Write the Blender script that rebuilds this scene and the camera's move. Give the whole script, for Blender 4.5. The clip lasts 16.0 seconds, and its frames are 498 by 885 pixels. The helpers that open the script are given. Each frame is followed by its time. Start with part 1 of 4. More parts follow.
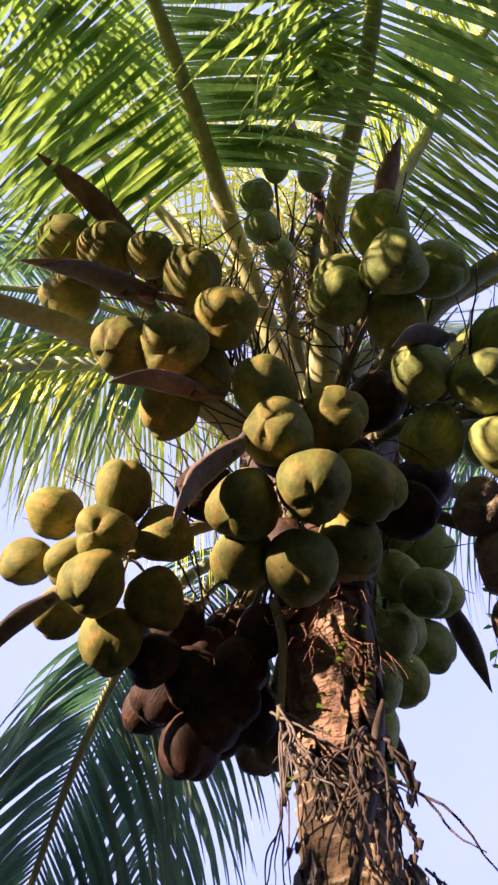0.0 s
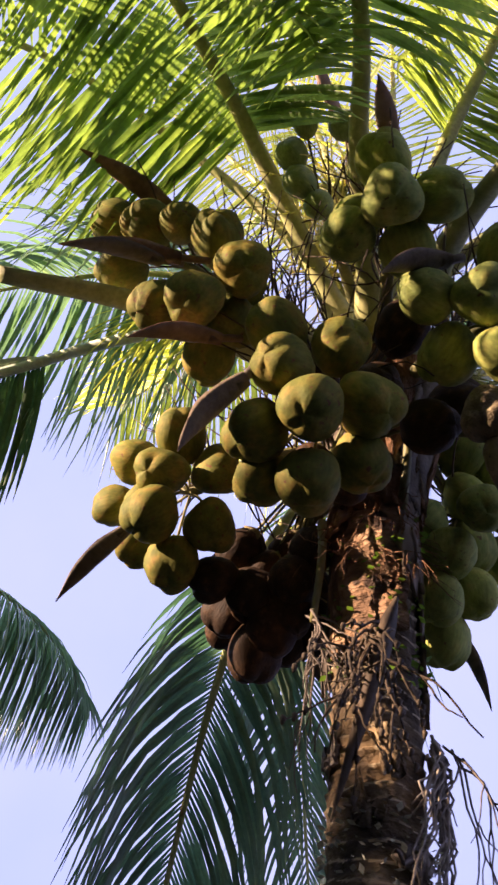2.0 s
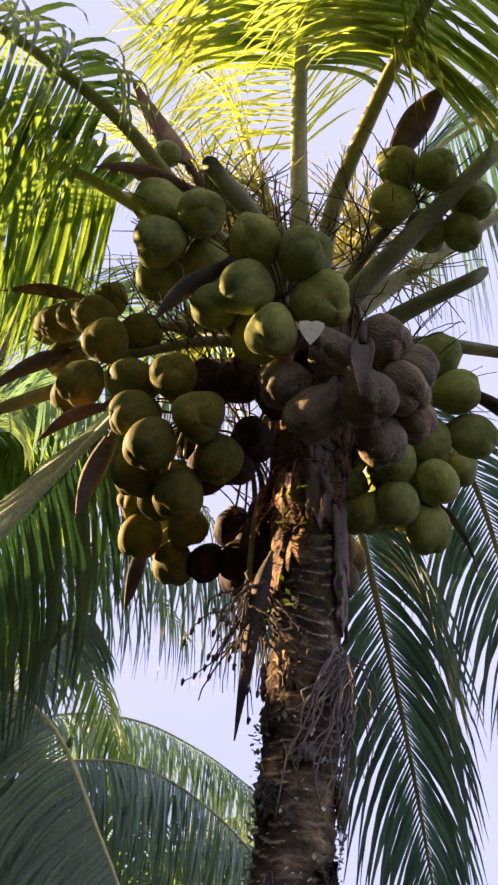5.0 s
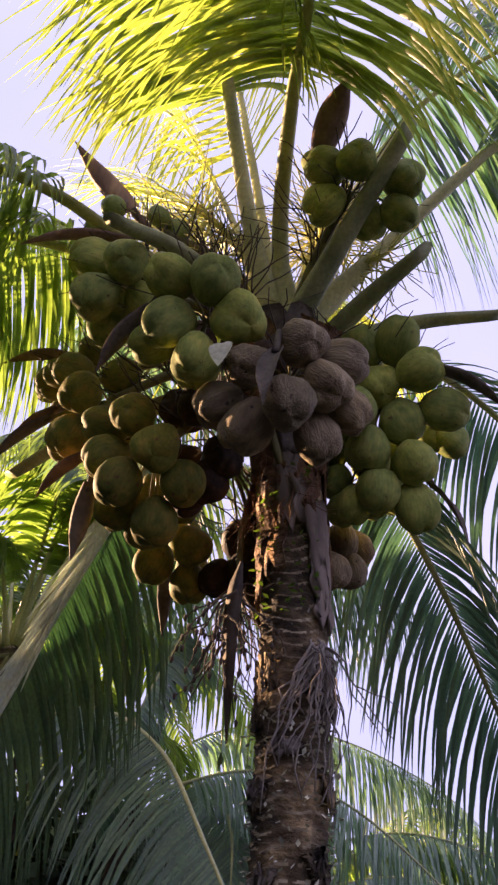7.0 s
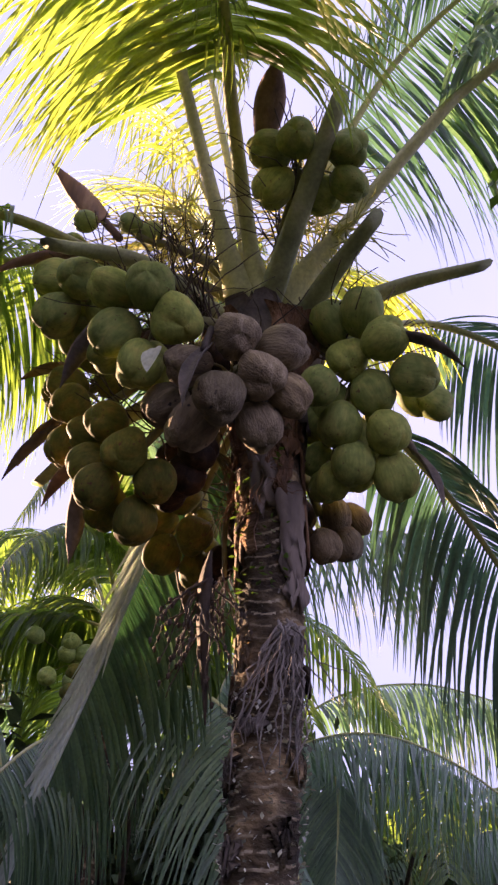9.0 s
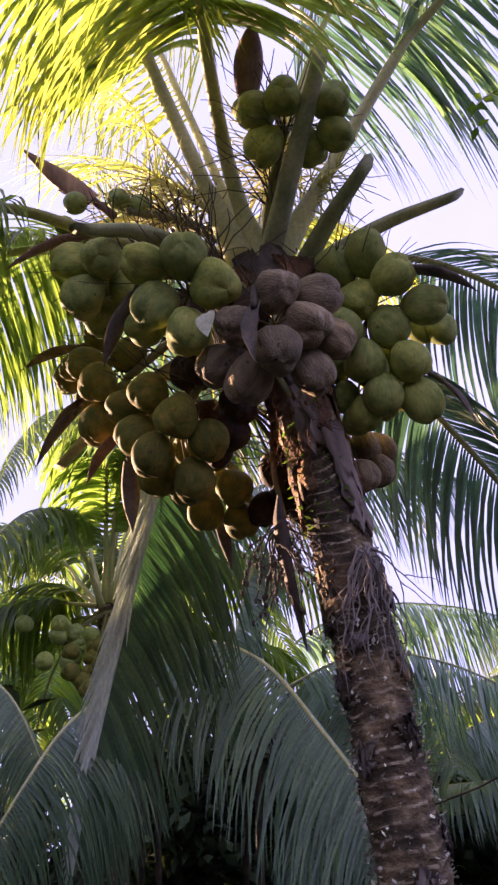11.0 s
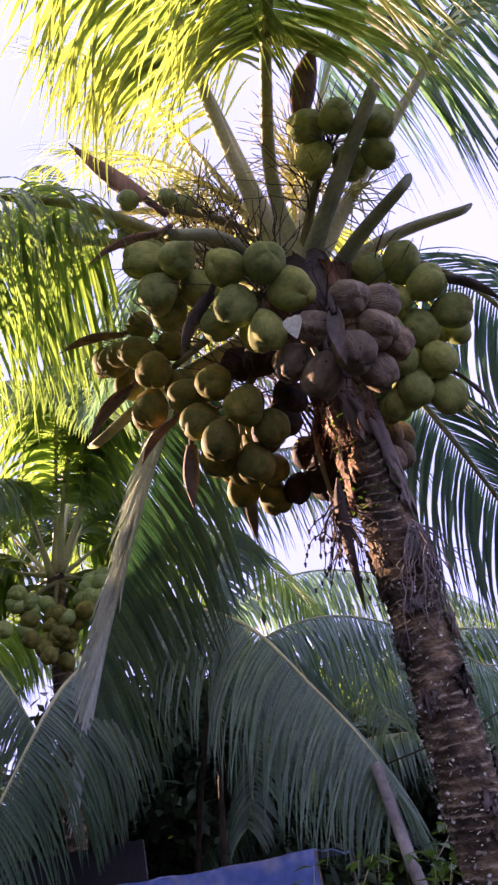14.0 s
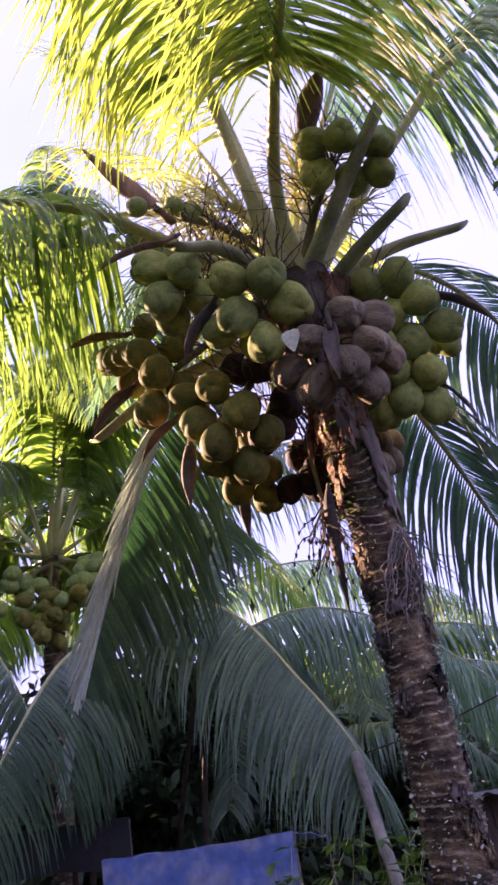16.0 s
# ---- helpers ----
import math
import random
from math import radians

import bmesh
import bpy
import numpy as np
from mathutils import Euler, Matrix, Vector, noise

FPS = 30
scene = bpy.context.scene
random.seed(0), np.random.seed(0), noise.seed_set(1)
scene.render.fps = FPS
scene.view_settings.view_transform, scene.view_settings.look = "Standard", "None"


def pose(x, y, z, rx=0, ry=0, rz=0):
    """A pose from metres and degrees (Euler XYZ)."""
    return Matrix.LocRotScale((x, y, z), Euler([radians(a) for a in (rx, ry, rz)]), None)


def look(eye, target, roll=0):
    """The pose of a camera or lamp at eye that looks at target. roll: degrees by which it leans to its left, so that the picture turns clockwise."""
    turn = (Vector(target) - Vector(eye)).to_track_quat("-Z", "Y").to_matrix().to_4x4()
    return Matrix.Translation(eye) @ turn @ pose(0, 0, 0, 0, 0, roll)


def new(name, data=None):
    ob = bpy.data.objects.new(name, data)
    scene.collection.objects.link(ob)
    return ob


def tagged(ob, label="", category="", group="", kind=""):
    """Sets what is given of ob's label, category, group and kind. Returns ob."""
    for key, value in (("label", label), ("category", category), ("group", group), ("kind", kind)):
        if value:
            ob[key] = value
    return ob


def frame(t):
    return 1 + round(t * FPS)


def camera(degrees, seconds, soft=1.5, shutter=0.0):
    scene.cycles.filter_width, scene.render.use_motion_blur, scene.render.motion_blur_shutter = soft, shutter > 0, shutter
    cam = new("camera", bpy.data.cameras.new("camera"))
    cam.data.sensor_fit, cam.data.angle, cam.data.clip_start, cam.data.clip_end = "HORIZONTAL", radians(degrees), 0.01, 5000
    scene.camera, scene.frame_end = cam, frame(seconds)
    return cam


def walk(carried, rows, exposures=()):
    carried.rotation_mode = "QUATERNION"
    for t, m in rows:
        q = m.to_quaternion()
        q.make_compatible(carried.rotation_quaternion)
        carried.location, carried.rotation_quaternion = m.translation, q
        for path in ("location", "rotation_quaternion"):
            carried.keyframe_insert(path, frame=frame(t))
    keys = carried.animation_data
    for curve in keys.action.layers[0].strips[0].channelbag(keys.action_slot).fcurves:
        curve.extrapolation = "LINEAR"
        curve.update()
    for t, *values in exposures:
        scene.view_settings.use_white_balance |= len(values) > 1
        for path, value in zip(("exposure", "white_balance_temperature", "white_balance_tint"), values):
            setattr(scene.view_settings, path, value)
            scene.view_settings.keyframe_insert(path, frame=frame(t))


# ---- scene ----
cam = camera(32.0, 16.0, soft=2.5, shutter=0.2)
PATH = [
    (0, (-0.314, -2.114, 1.912), (-0.303, -0.965, 3.549), -3.2),
    (0.5, (-0.273, -2.315, 1.657), (-0.323, -1.111, 3.254), -1.1),
    (1, (-0.189, -2.349, 1.653), (-0.324, -1.07, 3.185), 1.5),
    (1.5, (-0.028, -2.246, 1.638), (-0.344, -1.021, 3.187), 6.6),
    (2, (0.276, -2.097, 1.615), (-0.185, -0.968, 3.2), 9.6),
    (2.5, (0.681, -2.068, 1.606), (0.155, -0.937, 3.169), 9.2),
    (3, (0.939, -2.022, 1.597), (0.279, -0.916, 3.128), 10.0),
    (3.5, (1.232, -1.915, 1.616), (0.373, -0.875, 3.093), 9.7),
    (4, (1.592, -1.915, 1.628), (0.564, -0.887, 3.002), 8.5),
    (6.5, (2.761, -1.467, 1.615), (1.344, -0.808, 2.863), 5.6),
    (7, (2.826, -1.254, 1.624), (1.385, -0.685, 2.889), 5.4),
    (7.5, (3.008, -0.871, 1.664), (1.503, -0.459, 2.915), 7.2),
    (8, (3.096, -0.608, 1.675), (1.54, -0.316, 2.897), 8.2),
    (8.5, (3.219, -0.535, 1.716), (1.637, -0.272, 2.911), 7.6),
    (11, (3.249, -1.288, 1.546), (1.654, -0.766, 2.635), -8.6),
    (11.5, (3.257, -1.499, 1.547), (1.667, -0.931, 2.619), -10.0),
    (12, (3.269, -1.772, 1.526), (1.68, -1.178, 2.585), -10.6),
    (12.5, (3.356, -1.895, 1.538), (1.765, -1.27, 2.576), -10.9),
    (13, (3.442, -1.951, 1.54), (1.853, -1.288, 2.558), -11.4),
    (13.5, (3.43, -2.094, 1.521), (1.859, -1.37, 2.526), -12.4),
    (14, (3.404, -2.295, 1.525), (1.851, -1.507, 2.507), -12.3),
    (14.5, (3.404, -2.413, 1.525), (1.886, -1.546, 2.497), -13.0),
    (15, (3.426, -2.466, 1.518), (1.937, -1.552, 2.49), -13.9),
    (15.5, (3.488, -2.479, 1.51), (2.02, -1.56, 2.509), -13.6),
    (16, (3.631, -2.398, 1.506), (2.063, -1.596, 2.455), -10.3),
]
EXPOSURES = [(0, 2.35, 5400, 38), (1, 2.08, 5150, 39), (2, 2.2, 5800, 32), (2.5, 2.25, 5950, 29), (4, 2.3, 6350, 25), (6.5, 2.35, 6600, 33), (8.5, 2.42, 6450, 38), (11, 2.56, 6150, 45), (13, 2.6, 5900, 48), (16, 2.64, 5750, 49)]
walk(cam, [(t, look(eye, target, roll)) for t, eye, target, roll in PATH], EXPOSURES)
# ---- light ----
SUN_DIR = Vector((-0.819, -0.473, 0.326)).normalized()
world = bpy.data.worlds.new("sky")
scene.world = world
world.use_nodes = True
wn = world.node_tree
sky = wn.nodes.new("ShaderNodeTexSky")
sky.sky_type = "NISHITA"
sky.sun_disc = False
sky.sun_elevation = math.asin(SUN_DIR.z)
sky.sun_rotation = math.atan2(SUN_DIR.x, SUN_DIR.y)
sky.air_density, sky.dust_density, sky.ozone_density = 1.0, 3.0, 2.0
clouds = wn.nodes.new("ShaderNodeTexNoise")
clouds.inputs["Scale"].default_value = 2.2
clouds.inputs["Detail"].default_value = 5
cloud_mix = wn.nodes.new("ShaderNodeMix")
cloud_mix.data_type = "RGBA"
cloud_mix.inputs["Factor"].default_value = 0.998
veil = wn.nodes.new("ShaderNodeValToRGB")
veil.color_ramp.elements[0].position, veil.color_ramp.elements[1].position = 0.38, 0.68
veil.color_ramp.elements[0].color = (0.53, 0.61, 0.92, 1)
veil.color_ramp.elements[1].color = (0.63, 0.68, 0.94, 1)
haze = wn.nodes.new("ShaderNodeVectorMath")
haze.operation = "SCALE"
haze.inputs["Scale"].default_value = 7.3
wn.links.new(clouds.outputs["Fac"], veil.inputs["Fac"])
wn.links.new(veil.outputs["Color"], haze.inputs[0])
wn.links.new(haze.outputs["Vector"], cloud_mix.inputs["B"])
wn.links.new(sky.outputs["Color"], cloud_mix.inputs["A"])
wn.links.new(cloud_mix.outputs["Result"], wn.nodes["Background"].inputs["Color"])
wn.nodes["Background"].inputs["Strength"].default_value = 0.0345
sun = new("sun", bpy.data.lights.new("sun", "SUN"))
sun.data.energy, sun.data.angle, sun.data.color = 4.0, radians(0.6), (1.0, 0.73, 0.4)
sun.matrix_world = look(SUN_DIR * 30, (0, 0, 0))


# ---- materials ----
def ramp(nt, fac, stops):
    node = nt.nodes.new("ShaderNodeValToRGB")
    el = node.color_ramp.elements
    el[0].position, el[0].color = stops[0][0], (*stops[0][1], 1)
    el[1].position, el[1].color = stops[-1][0], (*stops[-1][1], 1)
    for p, c in stops[1:-1]:
        e = el.new(p)
        e.color = (*c, 1)
    nt.links.new(fac, node.inputs["Fac"])
    return node.outputs["Color"]


def noise_tex(nt, coord, scale, detail=4, stretch=(1, 1, 1)):
    m = nt.nodes.new("ShaderNodeMapping")
    m.inputs["Scale"].default_value = stretch
    n = nt.nodes.new("ShaderNodeTexNoise")
    n.inputs["Scale"].default_value, n.inputs["Detail"].default_value = scale, detail
    nt.links.new(coord, m.inputs["Vector"])
    nt.links.new(m.outputs["Vector"], n.inputs["Vector"])
    return n.outputs["Fac"]


def mixed(nt, a, b, fac, mode="MIX"):
    n = nt.nodes.new("ShaderNodeMix")
    n.data_type, n.blend_type = "RGBA", mode
    for socket, v in (("A", a), ("B", b), ("Factor", fac)):
        if isinstance(v, (int, float)):
            n.inputs[socket].default_value = v
        elif isinstance(v, tuple):
            n.inputs[socket].default_value = (*v, 1)
        else:
            nt.links.new(v, n.inputs[socket])
    return n.outputs["Result"]


def math_node(nt, op, a, b):
    n = nt.nodes.new("ShaderNodeMath")
    n.operation = op
    for i, v in enumerate((a, b)):
        if isinstance(v, (int, float)):
            n.inputs[i].default_value = v
        else:
            nt.links.new(v, n.inputs[i])
    return n.outputs[0]


def surface(name, stops, scale, rough=0.6, bump=0.2, fine=60, detail=5, stretch=(1, 1, 1), vary=0.0, island=False, through_light=0.0, glow_tint=None, spots=None, sheen=0.5, bump_scale=1.0, grain=None, blotch=None):
    mat = bpy.data.materials.new(name)
    mat.use_nodes = True
    nt = mat.node_tree
    bsdf = nt.nodes["Principled BSDF"]
    coord = nt.nodes.new("ShaderNodeTexCoord").outputs["Object"]
    if vary and not island:
        shift = nt.nodes.new("ShaderNodeVectorMath")
        shift.operation = "ADD"
        info = nt.nodes.new("ShaderNodeObjectInfo")
        nt.links.new(coord, shift.inputs[0])
        wide = nt.nodes.new("ShaderNodeVectorMath")
        wide.operation = "SCALE"
        wide.inputs["Scale"].default_value = 37.0
        nt.links.new(info.outputs["Random"], wide.inputs[0])
        nt.links.new(wide.outputs[0], shift.inputs[1])
        coord = shift.outputs[0]
    big = noise_tex(nt, coord, scale, detail, stretch)
    col = ramp(nt, big, stops)
    small = noise_tex(nt, coord, fine, 6, grain or stretch)
    col = mixed(nt, col, ramp(nt, small, [(0.3, (0.72, 0.72, 0.72)), (0.7, (1.25, 1.25, 1.25))]), 0.7, "MULTIPLY")
    if blotch:
        wide = noise_tex(nt, coord, blotch, 4)
        col = mixed(nt, col, ramp(nt, wide, [(0.36, (0.34, 0.33, 0.33)), (0.5, (0.9, 0.88, 0.86)), (0.64, (2.1, 2.0, 1.9))]), 1.0, "MULTIPLY")
    if spots:
        sp = noise_tex(nt, coord, spots[1], 3)
        col = mixed(nt, col, spots[0], ramp(nt, sp, [(spots[2], (0, 0, 0)), (spots[2] + 0.07, (1, 1, 1))]))
    if vary:
        if island:
            rnd = nt.nodes.new("ShaderNodeNewGeometry").outputs["Random Per Island"]
        else:
            rnd = nt.nodes.new("ShaderNodeObjectInfo").outputs["Random"]
        lo, hi = 1 - vary, 1 + vary
        col = mixed(nt, col, ramp(nt, rnd, [(0.0, (lo, lo * 1.03, lo)), (0.55, (1, 1, 1)), (1.0, (hi * 1.06, hi, hi * 0.85))]), 1.0, "MULTIPLY")
    nt.links.new(col, bsdf.inputs["Base Color"])
    bsdf.inputs["Roughness"].default_value = rough
    bsdf.inputs["Specular IOR Level"].default_value = sheen
    if bump:
        b = nt.nodes.new("ShaderNodeBump")
        b.inputs["Strength"].default_value, b.inputs["Distance"].default_value = bump, 0.01 * bump_scale
        nt.links.new(math_node(nt, "ADD", small, big), b.inputs["Height"])
        nt.links.new(b.outputs["Normal"], bsdf.inputs["Normal"])
    if through_light:
        tr = nt.nodes.new("ShaderNodeBsdfTranslucent")
        nt.links.new(mixed(nt, col, glow_tint or (1.6, 1.5, 0.6), 1.0, "MULTIPLY"), tr.inputs["Color"])
        mix = nt.nodes.new("ShaderNodeMixShader")
        mix.inputs["Fac"].default_value = through_light
        nt.links.new(bsdf.outputs["BSDF"], mix.inputs[1])
        nt.links.new(tr.outputs["BSDF"], mix.inputs[2])
        nt.links.new(mix.outputs["Shader"], nt.nodes["Material Output"].inputs["Surface"])
    return mat


NUT_GREEN = surface("coconut_green", [(0.28, (0.16, 0.21, 0.05)), (0.5, (0.26, 0.3, 0.075)), (0.66, (0.34, 0.34, 0.09)), (0.8, (0.42, 0.34, 0.1))], 2.0, 0.72, 0.16, 9, vary=0.22, spots=((0.14, 0.08, 0.04), 5.0, 0.66), sheen=0.2, grain=(1, 1, 0.16))
NUT_OLIVE = surface("coconut_olive", [(0.28, (0.115, 0.135, 0.025)), (0.5, (0.185, 0.18, 0.033)), (0.64, (0.27, 0.21, 0.04)), (0.8, (0.35, 0.21, 0.045))], 1.8, 0.72, 0.16, 9, vary=0.24, spots=((0.17, 0.085, 0.038), 4.5, 0.64), sheen=0.2, grain=(1, 1, 0.16))
# Rust husk taken down to near black: deep shade is in this colour.
NUT_RUST_SHADED = surface("coconut_rust_shaded", [(0.3, (0.017, 0.009, 0.005)), (0.55, (0.04, 0.02, 0.009)), (0.75, (0.1, 0.05, 0.02))], 2.2, 0.7, 0.3, 10, vary=0.2, spots=((0.05, 0.03, 0.02), 3.5, 0.64), sheen=0.25, grain=(1, 1, 0.15))
NUT_BROWN = surface("coconut_brown", [(0.3, (0.14, 0.1, 0.06)), (0.55, (0.26, 0.195, 0.115)), (0.75, (0.43, 0.335, 0.205))], 2.2, 0.75, 0.4, 12, vary=0.18, stretch=(1, 1, 0.3), spots=((0.035, 0.025, 0.022), 3.0, 0.66), sheen=0.3, bump_scale=3, grain=(1, 1, 0.14))
NUT_YOUNG = surface("coconut_young", [(0.3, (0.2, 0.28, 0.07)), (0.7, (0.34, 0.4, 0.12))], 2.5, 0.5, 0.06, 10, vary=0.15, sheen=0.3, grain=(1, 1, 0.2))
CALYX = surface("calyx_husk", [(0.3, (0.16, 0.12, 0.05)), (0.7, (0.30, 0.24, 0.11))], 20, 0.8, 0.4, 80)
WIRE = surface("dry_spikelet", [(0.3, (0.035, 0.024, 0.016)), (0.7, (0.10, 0.065, 0.035))], 12, 0.8, 0.3, 80)
STALK = surface("bunch_stalk", [(0.3, (0.10, 0.10, 0.03)), (0.7, (0.22, 0.19, 0.06))], 9, 0.6, 0.3, 60, stretch=(1, 1, 0.3))
SPATHE = surface("woody_spathe", [(0.3, (0.103, 0.0575, 0.0403)), (0.55, (0.218, 0.121, 0.0747)), (0.75, (0.345, 0.218, 0.138))], 8, 0.7, 0.5, 50, stretch=(1, 1, 0.25), vary=0.2)
SHEATH_PALE = surface("papery_sheath", [(0.3, (0.104, 0.08, 0.068)), (0.55, (0.192, 0.152, 0.128)), (0.75, (0.288, 0.232, 0.2))], 6, 0.85, 0.6, 30, stretch=(1, 1, 0.3), vary=0.15, spots=((0.07, 0.05, 0.04), 9, 0.64))
SPATHE_GREY = surface("weathered_spathe", [(0.3, (0.06, 0.045, 0.036)), (0.6, (0.15, 0.115, 0.09)), (0.8, (0.23, 0.18, 0.14))], 8, 0.8, 0.5, 50, vary=0.2)
PETIOLE = surface("petiole", [(0.3, (0.35, 0.36, 0.13)), (0.55, (0.48, 0.47, 0.19)), (0.8, (0.58, 0.52, 0.25))], 5, 0.45, 0.15, 50, stretch=(1, 1, 1), vary=0.12, spots=((0.2, 0.13, 0.06), 7, 0.68))
CUT = surface("cut_petiole", [(0.3, (0.24, 0.27, 0.13)), (0.6, (0.4, 0.42, 0.21)), (0.8, (0.5, 0.47, 0.28))], 6, 0.6, 0.3, 50, vary=0.15)
LEAF = surface("leaf_green", [(0.3, (0.0661, 0.116, 0.0291)), (0.6, (0.103, 0.159, 0.0396)), (0.8, (0.159, 0.198, 0.0556))], 3, 0.38, 0.0, 40, vary=0.3, island=True, through_light=0.5, glow_tint=(3.4, 3.3, 1.75))
LEAF_YOUNG = surface("leaf_young", [(0.3, (0.11, 0.149, 0.0264)), (0.6, (0.182, 0.209, 0.0396)), (0.8, (0.264, 0.259, 0.066))], 3, 0.4, 0.0, 40, vary=0.25, island=True, through_light=0.6, glow_tint=(2.2, 2.45, 1.7))
LEAF_HEART = surface("leaf_heart", [(0.3, (0.24, 0.28, 0.05)), (0.6, (0.34, 0.37, 0.07)), (0.8, (0.45, 0.44, 0.11))], 3, 0.4, 0.0, 40, vary=0.22, island=True, through_light=0.65, glow_tint=(2.5, 2.5, 1.4))
LEAF_OLD = surface("leaf_dark", [(0.3, (0.11, 0.18, 0.115)), (0.6, (0.155, 0.235, 0.15)), (0.8, (0.22, 0.285, 0.195))], 3, 0.33, 0.0, 40, vary=0.3, sheen=0.75, island=True, through_light=0.34, glow_tint=(1.9, 2.3, 1.5))
# Duller, less see-through leaf copy: shade on three crown fronds is in the material.
LEAF_SHADED = surface("leaf_shaded_green", [(0.3, (0.075, 0.13, 0.08)), (0.6, (0.115, 0.18, 0.115)), (0.8, (0.17, 0.225, 0.15))], 3, 0.36, 0.0, 40, vary=0.3, sheen=0.8, island=True, through_light=0.22, glow_tint=(1.3, 2.0, 1.6))
LEAF_FRESH = surface("leaf_fresh_green", [(0.3, (0.06, 0.12, 0.055)), (0.6, (0.09, 0.16, 0.07)), (0.8, (0.13, 0.195, 0.09))], 3, 0.42, 0.0, 40, vary=0.3, sheen=0.35, island=True, through_light=0.08, glow_tint=(1.3, 2.2, 1.4))
PALE_RIB = surface("pale_midrib", [(0.3, (0.52, 0.58, 0.46)), (0.6, (0.66, 0.72, 0.6)), (0.8, (0.76, 0.8, 0.7))], 5, 0.5, 0.15, 50, stretch=(1, 1, 0.3))
FLOWER = surface("flower_spikes", [(0.3, (0.55, 0.52, 0.20)), (0.7, (0.74, 0.68, 0.34))], 15, 0.6, 0.0, 60, vary=0.25, island=True, through_light=0.5, glow_tint=(1.1, 1.2, 1.0))
YOUNG_BARK = surface("young_bark", [(0.3, (0.12, 0.066, 0.036)), (0.5, (0.27, 0.155, 0.082)), (0.7, (0.44, 0.28, 0.16))], 7, 0.9, 1.0, 34, stretch=(1, 1, 2.4), spots=((0.07, 0.04, 0.028), 10, 0.62), bump_scale=3)
FIBRE = surface("leaf_base_fibre", [(0.3, (0.0952, 0.047, 0.0224)), (0.55, (0.202, 0.101, 0.047)), (0.8, (0.381, 0.213, 0.101))], 16, 0.95, 1.0, 60, stretch=(1, 1, 0.35), bump_scale=2)
BARK = surface("palm_bark", [(0.3, (0.034, 0.023, 0.012)), (0.48, (0.1, 0.069, 0.035)), (0.62, (0.19, 0.136, 0.07)), (0.75, (0.34, 0.265, 0.15))], 9, 0.92, 0.7, 42, stretch=(1, 1, 1.5), spots=((0.36, 0.32, 0.25), 17, 0.68), bump_scale=2.2, blotch=3.6)
SCAR = surface("leaf_scar_ridge", [(0.3, (0.115, 0.083, 0.045)), (0.5, (0.28, 0.215, 0.125)), (0.72, (0.48, 0.395, 0.25))], 12, 0.9, 0.6, 50, spots=((0.05, 0.035, 0.025), 13, 0.62), bump_scale=2)
TWIG = surface("dry_twig", [(0.3, (0.09, 0.072, 0.058)), (0.7, (0.22, 0.18, 0.15))], 15, 0.9, 0.4, 70)
ROOT = surface("pale_dry_root", [(0.3, (0.17, 0.14, 0.11)), (0.7, (0.4, 0.34, 0.28))], 15, 0.9, 0.4, 70)
SOIL = surface("ground_soil", [(0.3, (0.03, 0.027, 0.017)), (0.55, (0.055, 0.05, 0.028)), (0.8, (0.10, 0.082, 0.055))], 0.6, 0.95, 0.8, 9)
BUSH = surface("bush_leaf", [(0.3, (0.06, 0.1, 0.055)), (0.7, (0.115, 0.17, 0.09))], 2, 0.45, 0.0, 30, vary=0.4, island=True, through_light=0.15)
HEDGE = surface("dense_foliage", [(0.3, (0.036, 0.058, 0.03)), (0.7, (0.07, 0.1, 0.05))], 2, 0.6, 0.0, 30, vary=0.4, island=True, sheen=0.25)
TARP = surface("blue_tarp", [(0.3, (0.08, 0.15, 0.46)), (0.5, (0.16, 0.24, 0.55)), (0.68, (0.42, 0.42, 0.52))], 4, 0.45, 0.3, 14, bump_scale=2)
AWNING = surface("dark_awning", [(0.3, (0.009, 0.0085, 0.0085)), (0.7, (0.025, 0.024, 0.024))], 3, 0.7, 0.3, 25)
PALE_WOOD = surface("pale_wood", [(0.3, (0.2, 0.18, 0.15)), (0.6, (0.36, 0.32, 0.27)), (0.8, (0.48, 0.44, 0.38))], 6, 0.85, 0.4, 40, stretch=(1, 1, 0.4), spots=((0.08, 0.06, 0.05), 9, 0.66))
PLANK = surface("old_plank", [(0.3, (0.06, 0.042, 0.032)), (0.7, (0.14, 0.10, 0.078))], 5, 0.9, 0.4, 40, stretch=(1, 1, 0.2), vary=0.25)
METAL = surface("roof_sheet", [(0.3, (0.11, 0.1, 0.095)), (0.7, (0.18, 0.165, 0.155))], 3, 0.6, 0.3, 25)
SPECK = surface("bark_seedling", [(0.3, (0.42, 0.43, 0.30)), (0.7, (0.75, 0.73, 0.62))], 30, 0.6, 0.0, 60, vary=0.4, island=True)
VINE = surface("vine_leaf", [(0.3, (0.06, 0.14, 0.025)), (0.7, (0.13, 0.24, 0.05))], 6, 0.45, 0.0, 40, vary=0.3, through_light=0.4)
HEART = surface("white_husk_flap", [(0.3, (0.45, 0.45, 0.30)), (0.7, (0.62, 0.60, 0.44))], 12, 0.6, 0.2, 60)


# ---- mesh helpers ----
def mesh_of(name, verts, faces, mat, smooth=True):
    me = bpy.data.meshes.new(name)
    me.from_pydata([tuple(v) for v in verts], [], faces)
    me.materials.append(mat)
    if smooth:
        me.polygons.foreach_set("use_smooth", [True] * len(me.polygons))
    me.update()
    return me


def part(name, me, parent, label=""):
    ob = new(name, me)
    ob.parent = parent
    return tagged(ob, label)


def empty(name, at):
    ob = new(name)
    ob.empty_display_size = 0.2
    ob.matrix_world = Matrix.Translation(at)
    return ob


